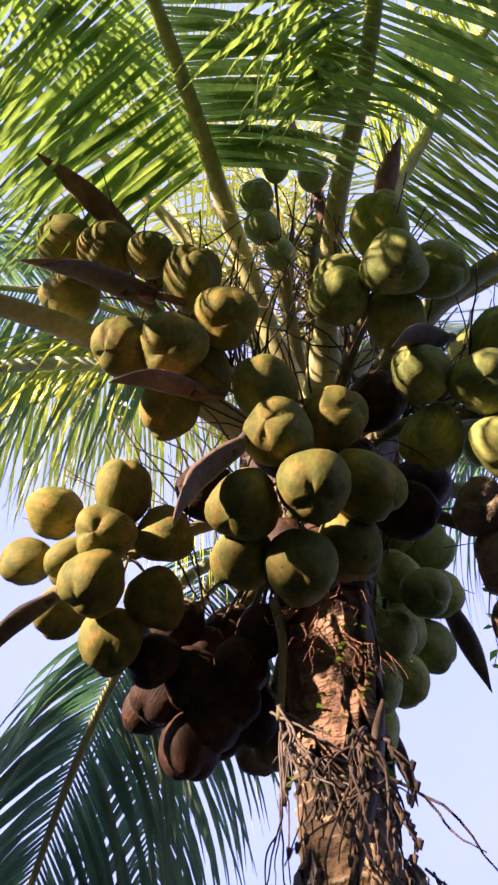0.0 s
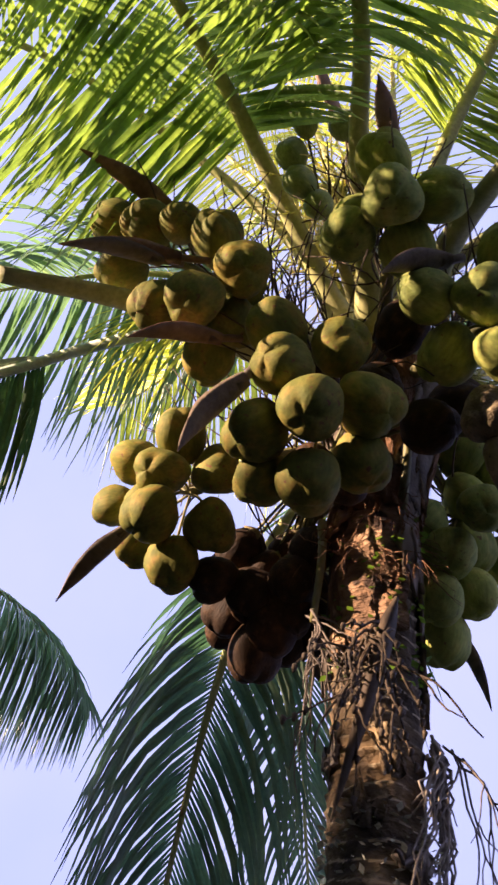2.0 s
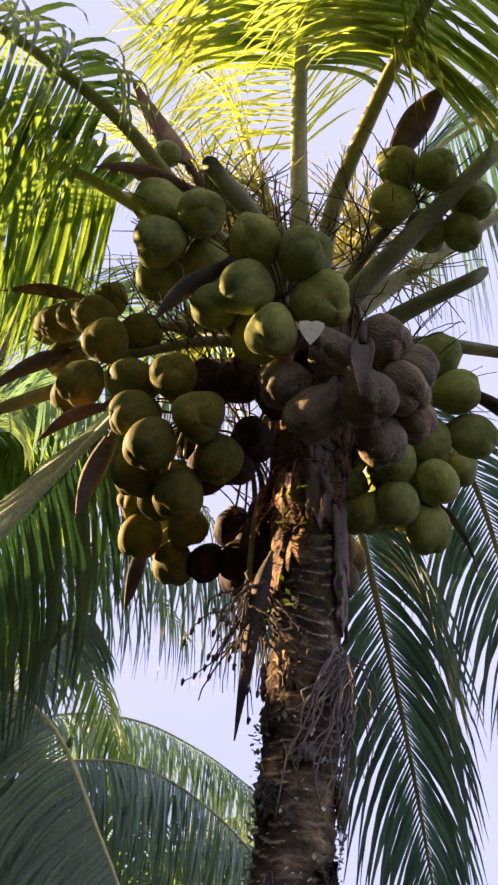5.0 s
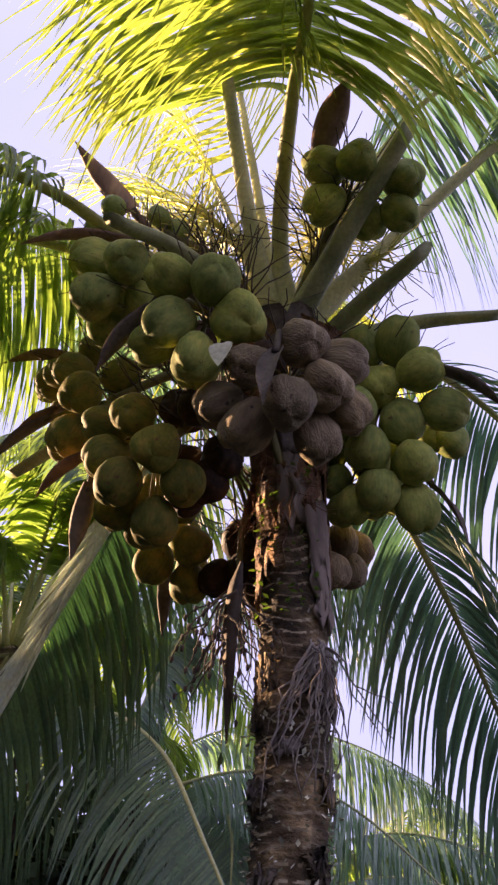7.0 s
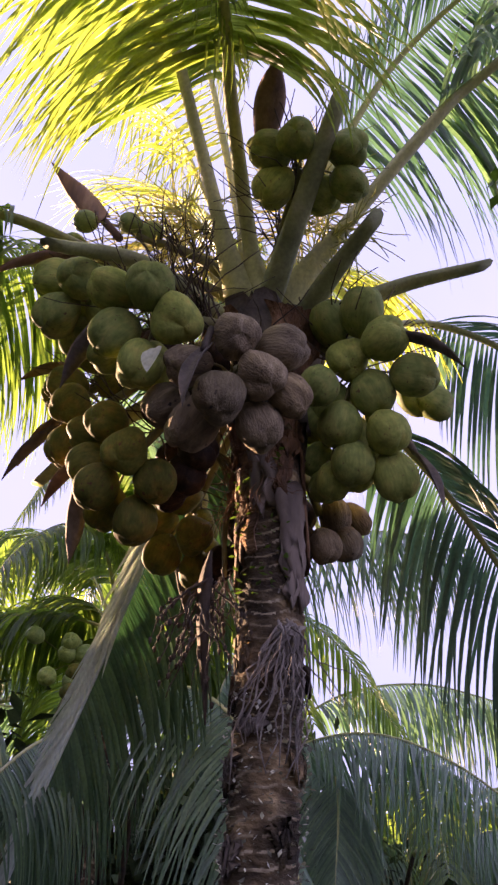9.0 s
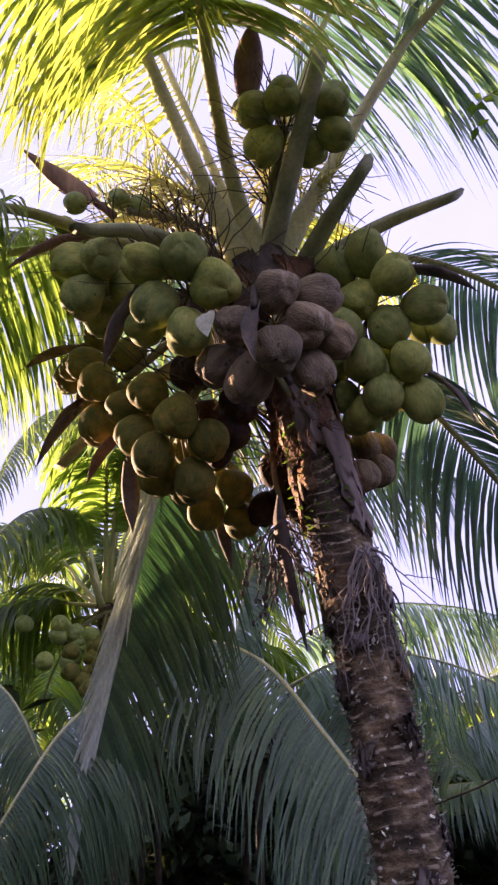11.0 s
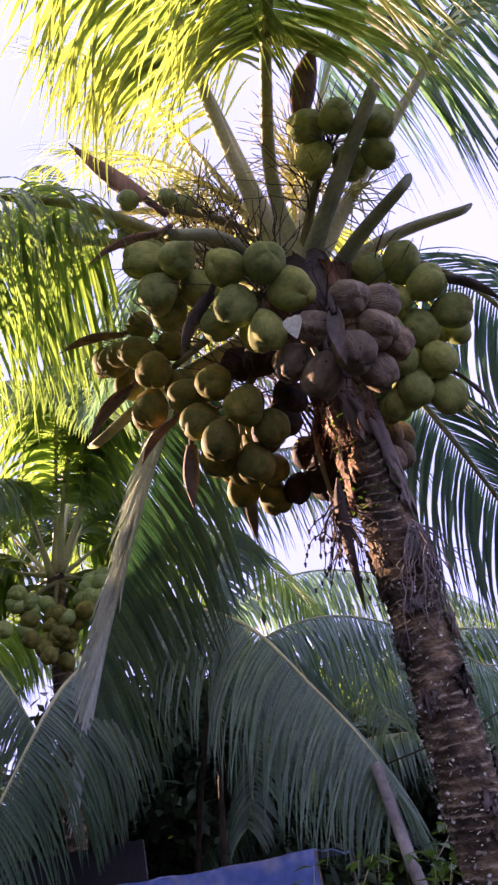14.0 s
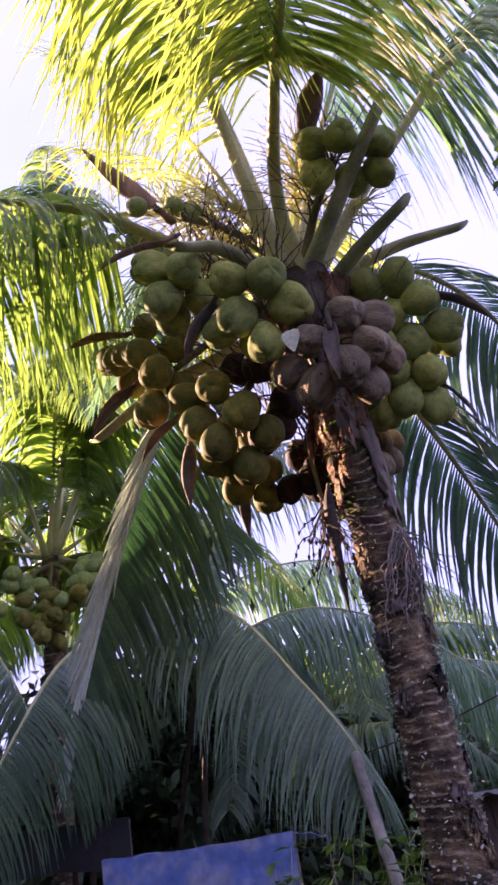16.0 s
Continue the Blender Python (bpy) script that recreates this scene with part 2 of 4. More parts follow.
def spline(points, n):
    """n + 1 places along a smooth curve through the points."""
    p = [Vector(q) for q in points]
    p = [2 * p[0] - p[1], *p, 2 * p[-1] - p[-2]]
    segs = len(p) - 3
    out = []
    for i in range(n + 1):
        u = min(i / n * segs, segs - 1e-6)
        k, f = int(u), u - int(u)
        a, b, c, d = p[k : k + 4]
        out.append(0.5 * (2 * b + (c - a) * f + (2 * a - 5 * b + 4 * c - d) * f * f + (3 * b - a - 3 * c + d) * f**3))
    return out


def side_of(direction, up=Vector((0, 0, 1))):
    s = direction.cross(up)
    return s.normalized() if s.length > 1e-4 else Vector((1, 0, 0))


def add_tube(verts, faces, path, radii, sides=6, flat=1.0, close=True):
    """A tube along a path; flat squeezes it against its upper side."""
    base = len(verts)
    prev = None
    for i, p in enumerate(path):
        d = (path[min(i + 1, len(path) - 1)] - path[max(i - 1, 0)]).normalized()
        s = side_of(d) if prev is None else (prev - d * prev.dot(d)).normalized()
        prev = s
        u = s.cross(d).normalized()
        r = radii(i / (len(path) - 1)) if callable(radii) else radii
        for k in range(sides):
            a = 2 * math.pi * k / sides
            verts.append(p + r * (math.cos(a) * s + flat * math.sin(a) * u))
    for i in range(len(path) - 1):
        for k in range(sides):
            k2 = (k + 1) % sides
            faces.append((base + i * sides + k, base + i * sides + k2, base + (i + 1) * sides + k2, base + (i + 1) * sides + k))
    if close:
        faces.append(tuple(base + k for k in reversed(range(sides))))
        end = base + (len(path) - 1) * sides
        faces.append(tuple(end + k for k in range(sides)))


def add_leaflet(verts, faces, root, d, up, length, width, droop, segs=6, fold=0.35, curl=0.0):
    """One folded, tapering leaflet that droops towards its tip."""
    base = len(verts)
    step = length / segs
    p, d = root.copy(), d.normalized()
    for i in range(segs + 1):
        f = i / segs
        w = width * (0.35 + 0.65 * min(1, f * 5)) * (1 - f**2.2) * 0.5 + 0.0008
        s = d.cross(up)
        s = s.normalized() if s.length > 1e-3 else side_of(d)
        n = s.cross(d)
        verts += [p + s * w + n * w * fold, p.copy(), p - s * w + n * w * fold]
        d = (d + Vector((0, 0, -1)) * droop * step * (0.4 + 1.6 * f) + s * curl * step).normalized()
        p = p + d * step
    for i in range(segs):
        a = base + 3 * i
        faces += [(a, a + 1, a + 4, a + 3), (a + 1, a + 2, a + 5, a + 4)]


def leaf_length(f, longest):
    return longest * min(1.0, 0.5 + 3.2 * f) * (1 - 0.62 * max(0.0, f - 0.35) ** 1.4 / 0.55)


def frond(parent, pts, leaf, start=0.2, longest=0.75, pairs=70, droop=1.0, lift=0.25, sweep=0.55, width=0.05, thick=0.032, stem=None, seed=0, single=False, label="", wild=0.35, segs=6, roll=0.0, tip=0.12, folded=None):
    """A palm leaf: a tapered midrib with two rows of leaflets."""
    rnd = random.Random(seed)
    path = spline(pts, 44)
    v, f = [], []
    add_tube(v, f, path, lambda u: thick * (1.1 * max(0, 1 - u * 9) + (1 - u) ** 0.8 * 0.95 + tip), 8, 0.62)
    rib = part("frond", mesh_of("frond", v, f, stem or PETIOLE), parent, label)
    v, f, fv, ff = [], [], [], []
    for i in range(pairs):
        u = start + (1 - start) * (i + 0.5) / pairs
        k = min(int(u * 44), 43)
        g = u * 44 - k
        p = path[k].lerp(path[k + 1], g)
        d = (path[k + 1] - path[k]).normalized()
        s0 = side_of(d)
        up = s0.cross(d).normalized()
        s0, up = s0 * math.cos(roll) + up * math.sin(roll), up * math.cos(roll) - s0 * math.sin(roll)
        rise = (i + 0.5) / pairs
        for sign in (1, -1):
            s = sign * s0
            fwd = sweep * (0.55 + 1.3 * rise**2) + wild * rnd.uniform(-0.2, 0.2)
            way = s + d * fwd + up * (lift + wild * rnd.uniform(-0.3, 0.3))
            size = leaf_length(rise, longest) * (1 + wild * rnd.uniform(-0.2, 0.15))
            w = width * rnd.uniform(0.8, 1.15) * (1 - 0.35 * rise)
            root = p + s * thick * 0.5 * (1 - u) + up * thick * 0.2
            dr = droop * (1 + wild * rnd.uniform(-0.8, 1.0))
            cu = wild * rnd.uniform(-0.5, 0.5)
            if folded and sign < 0:
                add_leaflet(fv, ff, root, d + s * rnd.uniform(0.02, 0.26) + up * rnd.uniform(-0.1, 0.1), up, size * 0.55, w, 0.4, segs, curl=cu)
            elif single:
                lv, lf = [], []
                add_leaflet(lv, lf, root, way, up, size, w, dr, 7, curl=cu)
                part("leaflet", mesh_of("leaflet", lv, lf, leaf), rib)
            else:
                add_leaflet(v, f, root, way, up, size, w, dr, segs, curl=cu)
    if v:
        tagged(part("foliage", mesh_of("foliage", v, f, leaf), rib), kind="stuff")
    if fv:
        tagged(part("folded_foliage", mesh_of("folded_foliage", fv, ff, folded), rib, "pale folded leaflets along the midrib"), kind="stuff")
    return rib


def spathe(tip, base, mat, width=0.055, bend=0.05, label="dry brown woody flower sheath on the palm", depth=0.7, seed=0, face=None):
    """A boat-shaped flower sheath, hollow on its upper side and pointed."""
    tip, base = Vector(tip), Vector(base)
    ob = empty("flower_sheath", base)
    d = tip - base
    s = d.cross(Vector(face)).normalized() if face else side_of(d)
    n = s.cross(d).normalized()
    v, f = [], []
    rows, across = 14, 7
    for layer in (0, 1):
        for i in range(rows + 1):
            u = i / rows
            w = width * (0.32 + 0.68 * math.sin(math.pi * min(1, u * 0.8 + 0.14))) * (1 - u**4) + 0.002
            c = d * u + n * bend * math.sin(math.pi * u)
            for k in range(across):
                a = (k / (across - 1) - 0.5) * 2.5
                r = w - 0.006 * layer * (1 - u * 0.8)
                v.append(c + s * math.sin(a) * r - n * math.cos(a) * r * depth + n * 0.006 * noise.noise(Vector((u * 5, k, seed))))
    size = (rows + 1) * across
    for i in range(rows):
        for k in range(across - 1):
            a = i * across + k
            f.append((a, a + 1, a + across + 1, a + across))
            b = a + size
            f.append((b, b + across, b + across + 1, b + 1))
        for k in (0, across - 1):
            a = i * across + k
            f.append((a, a + across, a + across + size, a + size) if k == 0 else (a, a + size, a + across + size, a + across))
    part("sheath_blade", mesh_of("sheath_blade", v, f, mat), ob)
    v, f = [], []
    add_tube(v, f, [Vector((0, 0, 0)) - d * 0.25, Vector((0, 0, 0)), d * 0.12], lambda u: width * 0.34, 7)
    part("sheath_foot", mesh_of("sheath_foot", v, f, mat), ob)
    return tagged(ob, label, "flower sheath", "flower sheaths of the palm")


def nut_mesh(name, mat, seed, lobes=0.06, long=1.12, wrinkle=0.012):
    """A coconut of radius one, its stem end at +z: three flat sides, a puckered lower end."""
    v, f = [], []
    rings, seg = 18, 30
    for i in range(rings + 1):
        th = math.pi * i / rings
        for k in range(seg):
            ph = 2 * math.pi * k / seg
            st, ct = math.sin(th), math.cos(th)
            r = 1 + lobes * math.cos(3 * ph) * st**1.3
            if ct < -0.2:
                w = (-ct - 0.2) / 0.8
                r -= 0.12 * w**5
                r -= 0.085 * w**1.5 * min(1, st * 2.2) * max(0, math.cos(3 * ph + math.pi)) ** 3
            if ct > 0.75:
                r += 0.05 * (ct - 0.75) * 4
            q = Vector((st * math.cos(ph), st * math.sin(ph), ct))
            r += wrinkle * noise.noise(q * 3.1 + Vector((seed, 0, 0))) * 2.2
            v.append(Vector((q.x * r, q.y * r, q.z * r * long)))
    for i in range(rings):
        for k in range(seg):
            k2 = (k + 1) % seg
            f.append((i * seg + k, (i + 1) * seg + k, (i + 1) * seg + k2, i * seg + k2))
    return mesh_of(name, v, f, mat)


def calyx_mesh():
    """The six-lobed cap at the stem end of a nut of radius one."""
    v, f = [], []
    seg = 18
    for r, z in ((0.0, 1.2), (0.16, 1.22), (0.3, 1.13), (0.42, 1.04), (0.42, 1.0), (0.2, 1.02)):
        for k in range(seg):
            a = 2 * math.pi * k / seg
            q = r * (1 + (0.22 if r > 0.25 else 0.0) * math.cos(6 * a))
            v.append((q * math.cos(a), q * math.sin(a), z))
    for i in range(5):
        for k in range(seg):
            k2 = (k + 1) % seg
            f.append((i * seg + k, (i + 1) * seg + k, (i + 1) * seg + k2, i * seg + k2))
    return mesh_of("calyx", v, f, CALYX)


CALYX_MESH = calyx_mesh()
NUT_SETS = {}
for key, mat, lob, lon, wri in (("green", NUT_GREEN, 0.065, 1.1, 0.018), ("olive", NUT_OLIVE, 0.065, 1.1, 0.018), ("rust_shaded", NUT_RUST_SHADED, 0.06, 1.1, 0.02), ("brown", NUT_BROWN, 0.075, 1.12, 0.03), ("young", NUT_YOUNG, 0.02, 1.1, 0.008)):
    NUT_SETS[key] = [nut_mesh("coconut", mat, 7 * i + 1, lob * (0.7 + 0.25 * i), lon + 0.03 * i, wri) for i in range(4)]


def bunch(name_label, colour, root, heart, nuts, radius=0.1, wires=34, reach=0.5, seed=0):
    """A hanging bunch of coconuts: a stalk from the crown, dry spikelets, and the nuts round its heart."""
    rnd = random.Random(seed)
    root, heart = Vector(root), Vector(heart)
    ob = empty("coconut_bunch", heart)
    v, f = [], []
    mid = root.lerp(heart, 0.5) + Vector((0, 0, 0.07))
    path = [q - heart for q in spline([root, mid, heart], 10)]
    add_tube(v, f, path, lambda u: 0.034 - 0.014 * u, 8)
    part("stalk", mesh_of("stalk", v, f, STALK), ob)
    for x, y, z, *more in nuts:
        p = Vector((x, y, z))
        r = (more[0] if more else radius) * rnd.uniform(0.94, 1.0)
        out = p - heart
        stem = (heart - p + Vector((0, 0, 0.12)) + Vector([rnd.uniform(-0.05, 0.05) for _ in range(3)])).normalized()
        m = Matrix.Translation(p - heart) @ stem.to_track_quat("Z", "Y").to_matrix().to_4x4() @ Matrix.Rotation(rnd.uniform(0, 6.28), 4, "Z")
        nut = new("coconut", rnd.choice(NUT_SETS[colour]))
        nut.parent = ob
        nut.matrix_basis = m @ Matrix.Diagonal((r, r, r * rnd.uniform(0.97, 1.06), 1))
        part("calyx", CALYX_MESH, nut)
        v, f = [], []
        a = p - heart + stem * r * 1.08
        add_tube(v, f, spline([Vector((0, 0, 0)) + out * 0.05, a * 0.5 + Vector((0, 0, 0.02)), a], 5), 0.006, 5)
        part("nut_stem", mesh_of("nut_stem", v, f, STALK), ob)
    for i in range(wires):
        u = rnd.uniform(0.35, 1.0)
        p = path[int(u * 10)]
        away = (heart - Vector((-0.05, 0.05, heart.z))).normalized()
        d = (away * rnd.uniform(0.0, 1.2) + Vector([rnd.gauss(0, 0.55), rnd.gauss(0, 0.55), rnd.uniform(0.1, 1.1)])).normalized()
        pts = [p]
        n = 7
        for k in range(n):
            d = (d + Vector([rnd.gauss(0, 0.16) for _ in range(3)])).normalized()
            pts.append(pts[-1] + d * reach * rnd.uniform(0.8, 1.2) / n)
        v, f = [], []
        add_tube(v, f, pts, lambda u: 0.0052 - 0.003 * u, 4)
        part("spikelet", mesh_of("spikelet", v, f, WIRE), ob)
    return tagged(ob, name_label, "coconut bunch", "coconut bunches of the palm")


# ---- ground ----
def ground():
    v, f = [], []
    xs = [-3000, -400, -90, -40] + [-24 + 1.0 * i for i in range(49)] + [40, 90, 400, 3000]
    for y in xs:
        for x in xs:
            near = max(0.0, 1 - max(abs(x), abs(y)) / 30)
            v.append((x, y, near * 0.06 * noise.noise(Vector((x * 0.5, y * 0.5, 0)))))
    n = len(xs)
    for j in range(n - 1):
        for i in range(n - 1):
            a = j * n + i
            f.append((a, a + 1, a + n + 1, a + n))
    ob = new("ground", mesh_of("ground", v, f, SOIL))
    tagged(ob, "bare brown soil with dry litter under the palms", "ground", kind="structure")


ground()


# ---- the palm ----
AXIS = [(-0.10, 0.20, -0.05), (-0.09, 0.19, 0.8), (-0.09, 0.19, 2.0), (-0.085, 0.18, 3.0), (-0.07, 0.13, 3.8), (-0.03, 0.05, 4.5), (0.0, 0.0, 5.0)]


def palm_trunk(parent, axis, radius, rings_per_m=10, mat=BARK, seg=40, seed=0, top=0.6, depth=0.19):
    """A ringed trunk: each leaf scar is a real, uneven step."""
    length = sum((Vector(b) - Vector(a)).length for a, b in zip(axis, axis[1:]))
    n = int(length * rings_per_m * 10)
    path = spline(axis, n)
    v, f, crest = [], [], []
    for i, p in enumerate(path):
        u = i / n
        for k in range(seg):
            a = 2 * math.pi * k / seg
            z = p.z * rings_per_m + 0.8 * math.sin(a + p.z * 0.9 + seed) + 0.7 * noise.noise(Vector((math.cos(a) * 1.2, math.sin(a) * 1.2, p.z * 1.3 + seed)))
            step = (z % 1.0) ** 2 if z % 1.0 < 0.86 else 0.74 * (1 - (z % 1.0 - 0.86) / 0.14) ** 2
            r = radius * (1.28 - 0.28 * min(1, p.z / 0.9)) * (1 - (1 - top) * max(0, u - 0.86) / 0.14)
            r *= 0.97 + depth * step + 0.06 * noise.noise(Vector((math.cos(a) * 2.5, math.sin(a) * 2.5, p.z * 5 + seed))) + 0.02 * noise.noise(Vector((math.cos(a) * 9, math.sin(a) * 9, p.z * 14)))
            v.append((p.x + r * math.cos(a), p.y + r * math.sin(a), p.z))
            crest.append(0.7 < z % 1.0 < 0.92 and noise.noise(Vector((math.cos(a) * 3, math.sin(a) * 3, p.z * 9 + seed))) > -0.12)
    for i in range(n):
        for k in range(seg):
            k2 = (k + 1) % seg
            f.append((i * seg + k, i * seg + k2, (i + 1) * seg + k2, (i + 1) * seg + k))
    me = mesh_of("trunk", v, f, mat)
    me.materials.append(SCAR)
    me.polygons.foreach_set("material_index", [int(crest[q[0]]) for q in f])
    return part("trunk", me, parent)


palm = empty("coconut_palm", (0, 0, 0))
tagged(palm, "coconut palm with ringed brown trunk, green fronds and cut leaf stalks", "palm tree")
palm_trunk(palm, AXIS, 0.138, rings_per_m=19, depth=0.1, seg=56)

CROWN_FRONDS = [
    # midrib, leaf, bare share, longest leaflet, droop, lift, leaflet width, pairs, unruliness
    ([(-0.08, -0.15, 4.85), (-0.3, -0.75, 5.24), (-0.47, -1.33, 5.38), (-0.7, -2.1, 5.3), (-0.95, -3.1, 4.7)], LEAF, 0.38, 1.1, 1.3, -0.5, 0.03, 110, 0.4),
    ([(0.0, -0.2, 4.8), (0.06, -0.92, 5.02), (0.16, -1.45, 5.04), (0.2, -2.3, 4.85), (0.2, -3.2, 4.3)], LEAF, 0.47, 1.05, 2.4, -0.6, 0.03, 72, 0.6),
    ([(0.03, -0.12, 4.9), (0.36, -0.53, 5.83), (0.7, -0.85, 6.4), (1.15, -1.35, 6.85), (1.9, -2.2, 6.9)], LEAF_YOUNG, 0.32, 1.4, 1.7, -0.55, 0.03, 150, 0.6),
    ([(0.05, -0.03, 4.9), (0.3, -0.2, 5.35), (0.8, -0.4, 5.52), (1.12, -0.5, 5.6), (2.0, -0.8, 5.6), (2.9, -1.1, 5.2)], LEAF_YOUNG, 0.53, 1.2, 1.6, -0.35, 0.03, 120, 0.55),
    ([(0.08, 0.03, 4.85), (0.71, 0.64, 5.76), (0.91, 0.9, 6.09), (1.5, 1.55, 6.55), (2.4, 2.5, 6.6)], LEAF_OLD, 0.3, 1.3, 2.0, -0.25, 0.034, 80, 0.4),
    ([(-0.12, -0.03, 4.8), (-0.9, -0.2, 5.28), (-2.0, -0.07, 5.45), (-2.78, -0.24, 4.85), (-3.38, -0.44, 4.1), (-3.6, -0.62, 3.4), (-3.75, -0.76, 2.75)], LEAF_FRESH, 0.3, 1.55, 1.25, -0.1, 0.048, 150, 0.3),
    ([(-0.08, -0.08, 4.95), (-0.42, -0.44, 5.7), (-0.92, -0.87, 6.12), (-1.4, -1.4, 6.1), (-1.85, -1.95, 5.5), (-2.1, -2.45, 4.75)], LEAF, 0.42, 1.25, 1.9, -0.3, 0.027, 66, 0.6),
    ([(-0.08, 0.02, 5.0), (-0.5, 0.25, 5.9), (-1.1, 0.6, 6.6), (-2.1, 1.1, 6.8)], LEAF_HEART, 0.2, 1.4, 2.0, -0.35, 0.032, 110, 0.6),
    ([(0.02, 0.03, 5.05), (0.22, 0.28, 6.0), (0.5, 0.65, 6.9), (0.95, 1.2, 7.45), (1.6, 1.95, 7.5)], LEAF_SHADED, 0.3, 1.5, 1.5, -0.3, 0.036, 120, 0.5),
    ([(-0.1, 0.2, 4.7), (-0.75, 0.95, 4.95), (-1.25, 1.75, 4.65), (-1.7, 2.6, 3.85), (-2.1, 3.4, 2.7)], LEAF_SHADED, 0.26, 1.3, 1.8, -0.35, 0.036, 104, 0.3),
    ([(0.0, 0.2, 4.75), (-0.45, 1.2, 5.6), (-0.75, 2.2, 5.6), (-1.0, 2.9, 5.0), (-0.95, 3.2, 3.8)], LEAF_SHADED, 0.24, 1.2, 1.8, -0.3, 0.036, 84, 0.4),
    ([(-0.1, 0.0, 5.0), (-0.7, -0.1, 5.8), (-1.5, -0.2, 6.15), (-2.6, -0.4, 5.8)], LEAF_OLD, 0.3, 1.3, 2.0, -0.35, 0.032, 100, 0.6),
    ([(-0.02, -0.1, 5.1), (-0.14, -0.42, 6.0), (-0.3, -0.72, 6.8), (-0.65, -1.2, 7.4)], LEAF_HEART, 0.32, 0.9, 1.5, -0.35, 0.024, 90, 0.8),
    ([(0.02, -0.08, 5.1), (0.13, -0.35, 6.1), (0.2, -0.6, 6.9), (0.28, -1.1, 7.6)], LEAF_HEART, 0.3, 0.95, 1.5, -0.35, 0.024, 80, 0.8),
    ([(-0.05, -0.05, 5.1), (-0.35, -0.3, 5.95), (-0.75, -0.55, 6.6), (-1.3, -0.9, 7.2)], LEAF_HEART, 0.3, 1.0, 1.4, -0.35, 0.022, 90, 0.7),
]
for i, (pts, leaf, start, longest, droop, lift, width, pairs, wild) in enumerate(CROWN_FRONDS):
    sweep = {0: -0.35, 1: -0.3, 2: -0.2, 3: -0.1, 5: 1.05, 9: 1.2, 10: 1.1}.get(i, 0.6)
    frond(palm, pts, leaf, start, longest, int(pairs * 0.6) if i > 11 else pairs, droop, lift, sweep, width, thick=0.047 if i < 5 else 0.034, stem=PALE_RIB if i == 5 else None, seed=11 + i, single=i == 3, wild=wild, roll=radians(-20) if i == 5 else 0.0, tip=0.2 if i == 5 else 0.12, folded=PALE_RIB if i == 5 else None)


def stub(pts, thick, label="cut green leaf stalk"):
    """A leaf stalk sawn off short: channelled above, with a slanted end."""
    path = spline(pts, 12)
    v, f = [], []
    add_tube(v, f, path, lambda u: thick * (1.6 - 0.7 * u), 8, 0.55)
    d = (path[-1] - path[-2]).normalized()
    for q in range(len(v) - 8, len(v)):
        v[q] = v[q] + d * (v[q] - path[-1]).z * 2.6
    return part("leaf_stalk", mesh_of("leaf_stalk", v, f, CUT), palm, label)


for pts, thick in (
    ([(0.08, -0.01, 4.82), (0.5, 0.02, 5.01), (1.08, 0.065, 5.26)], 0.045),
    ([(0.0, 0.16, 4.8), (0.35, 0.25, 4.9), (0.73, 0.35, 4.94)], 0.045),
    ([(-0.05, 0.3, 5.0), (0.18, 0.68, 5.15), (0.41, 1.07, 5.2)], 0.042),
    ([(0.1, -0.2, 4.7), (0.35, -0.65, 4.72), (0.59, -1.04, 4.46)], 0.042),
    ([(-0.15, -0.1, 4.65), (-0.72, -0.7, 4.5), (-1.24, -1.02, 4.4)], 0.042),
):
    stub(pts, thick)

# ---- coconut bunches ----
GREEN = "bunch of green coconuts hanging in the palm crown"
OLIVE = "bunch of yellow-green ripening coconuts hanging under the crown"
bunch(OLIVE, "olive", (-0.05, -0.1, 4.5), (-0.14, -0.52, 3.98), [(-0.249, -0.75, 4.129), (-0.041, -0.675, 4.068), (-0.217, -0.723, 3.933, 0.105), (-0.13, -0.663, 3.764, 0.105), (0.031, -0.563, 3.879, 0.105), (-0.324, -0.597, 3.773), (-0.175, -0.466, 3.656, 0.105), (-0.023, -0.41, 3.786, 0.1), (-0.334, -0.459, 3.716, 0.09)] , seed=1)
bunch(OLIVE, "olive", (-0.12, 0.05, 4.5), (-0.72, -0.15, 4.08), [(-0.792, -0.275, 3.838), (-0.756, -0.087, 3.768), (-0.731, -0.33, 4.208), (-1.012, -0.133, 4.359), (-0.768, -0.321, 4.001), (-1.103, -0.039, 4.196, 0.085), (-0.594, -0.222, 4.095, 0.095), (-0.615, -0.14, 3.885, 0.095), (-0.959, -0.011, 3.985, 0.09), (-0.93, -0.08, 4.15, 0.09)], seed=2)
# Orange-brown husks with shade in the colour; most of these nuts are filler.
bunch("bunch of orange-brown coconuts, coloured darker for the shade beside the trunk", "rust_shaded", (-0.12, 0.1, 4.3), (-0.5, 0.12, 3.85), [(-0.704, 0.398, 3.887, 0.09), (-0.534, 0.262, 3.632), (-0.4, 0.18, 3.74), (-0.52, 0.12, 3.78), (-0.62, 0.2, 3.8), (-0.63, 0.0, 3.76, 0.085)], seed=3, wires=8)
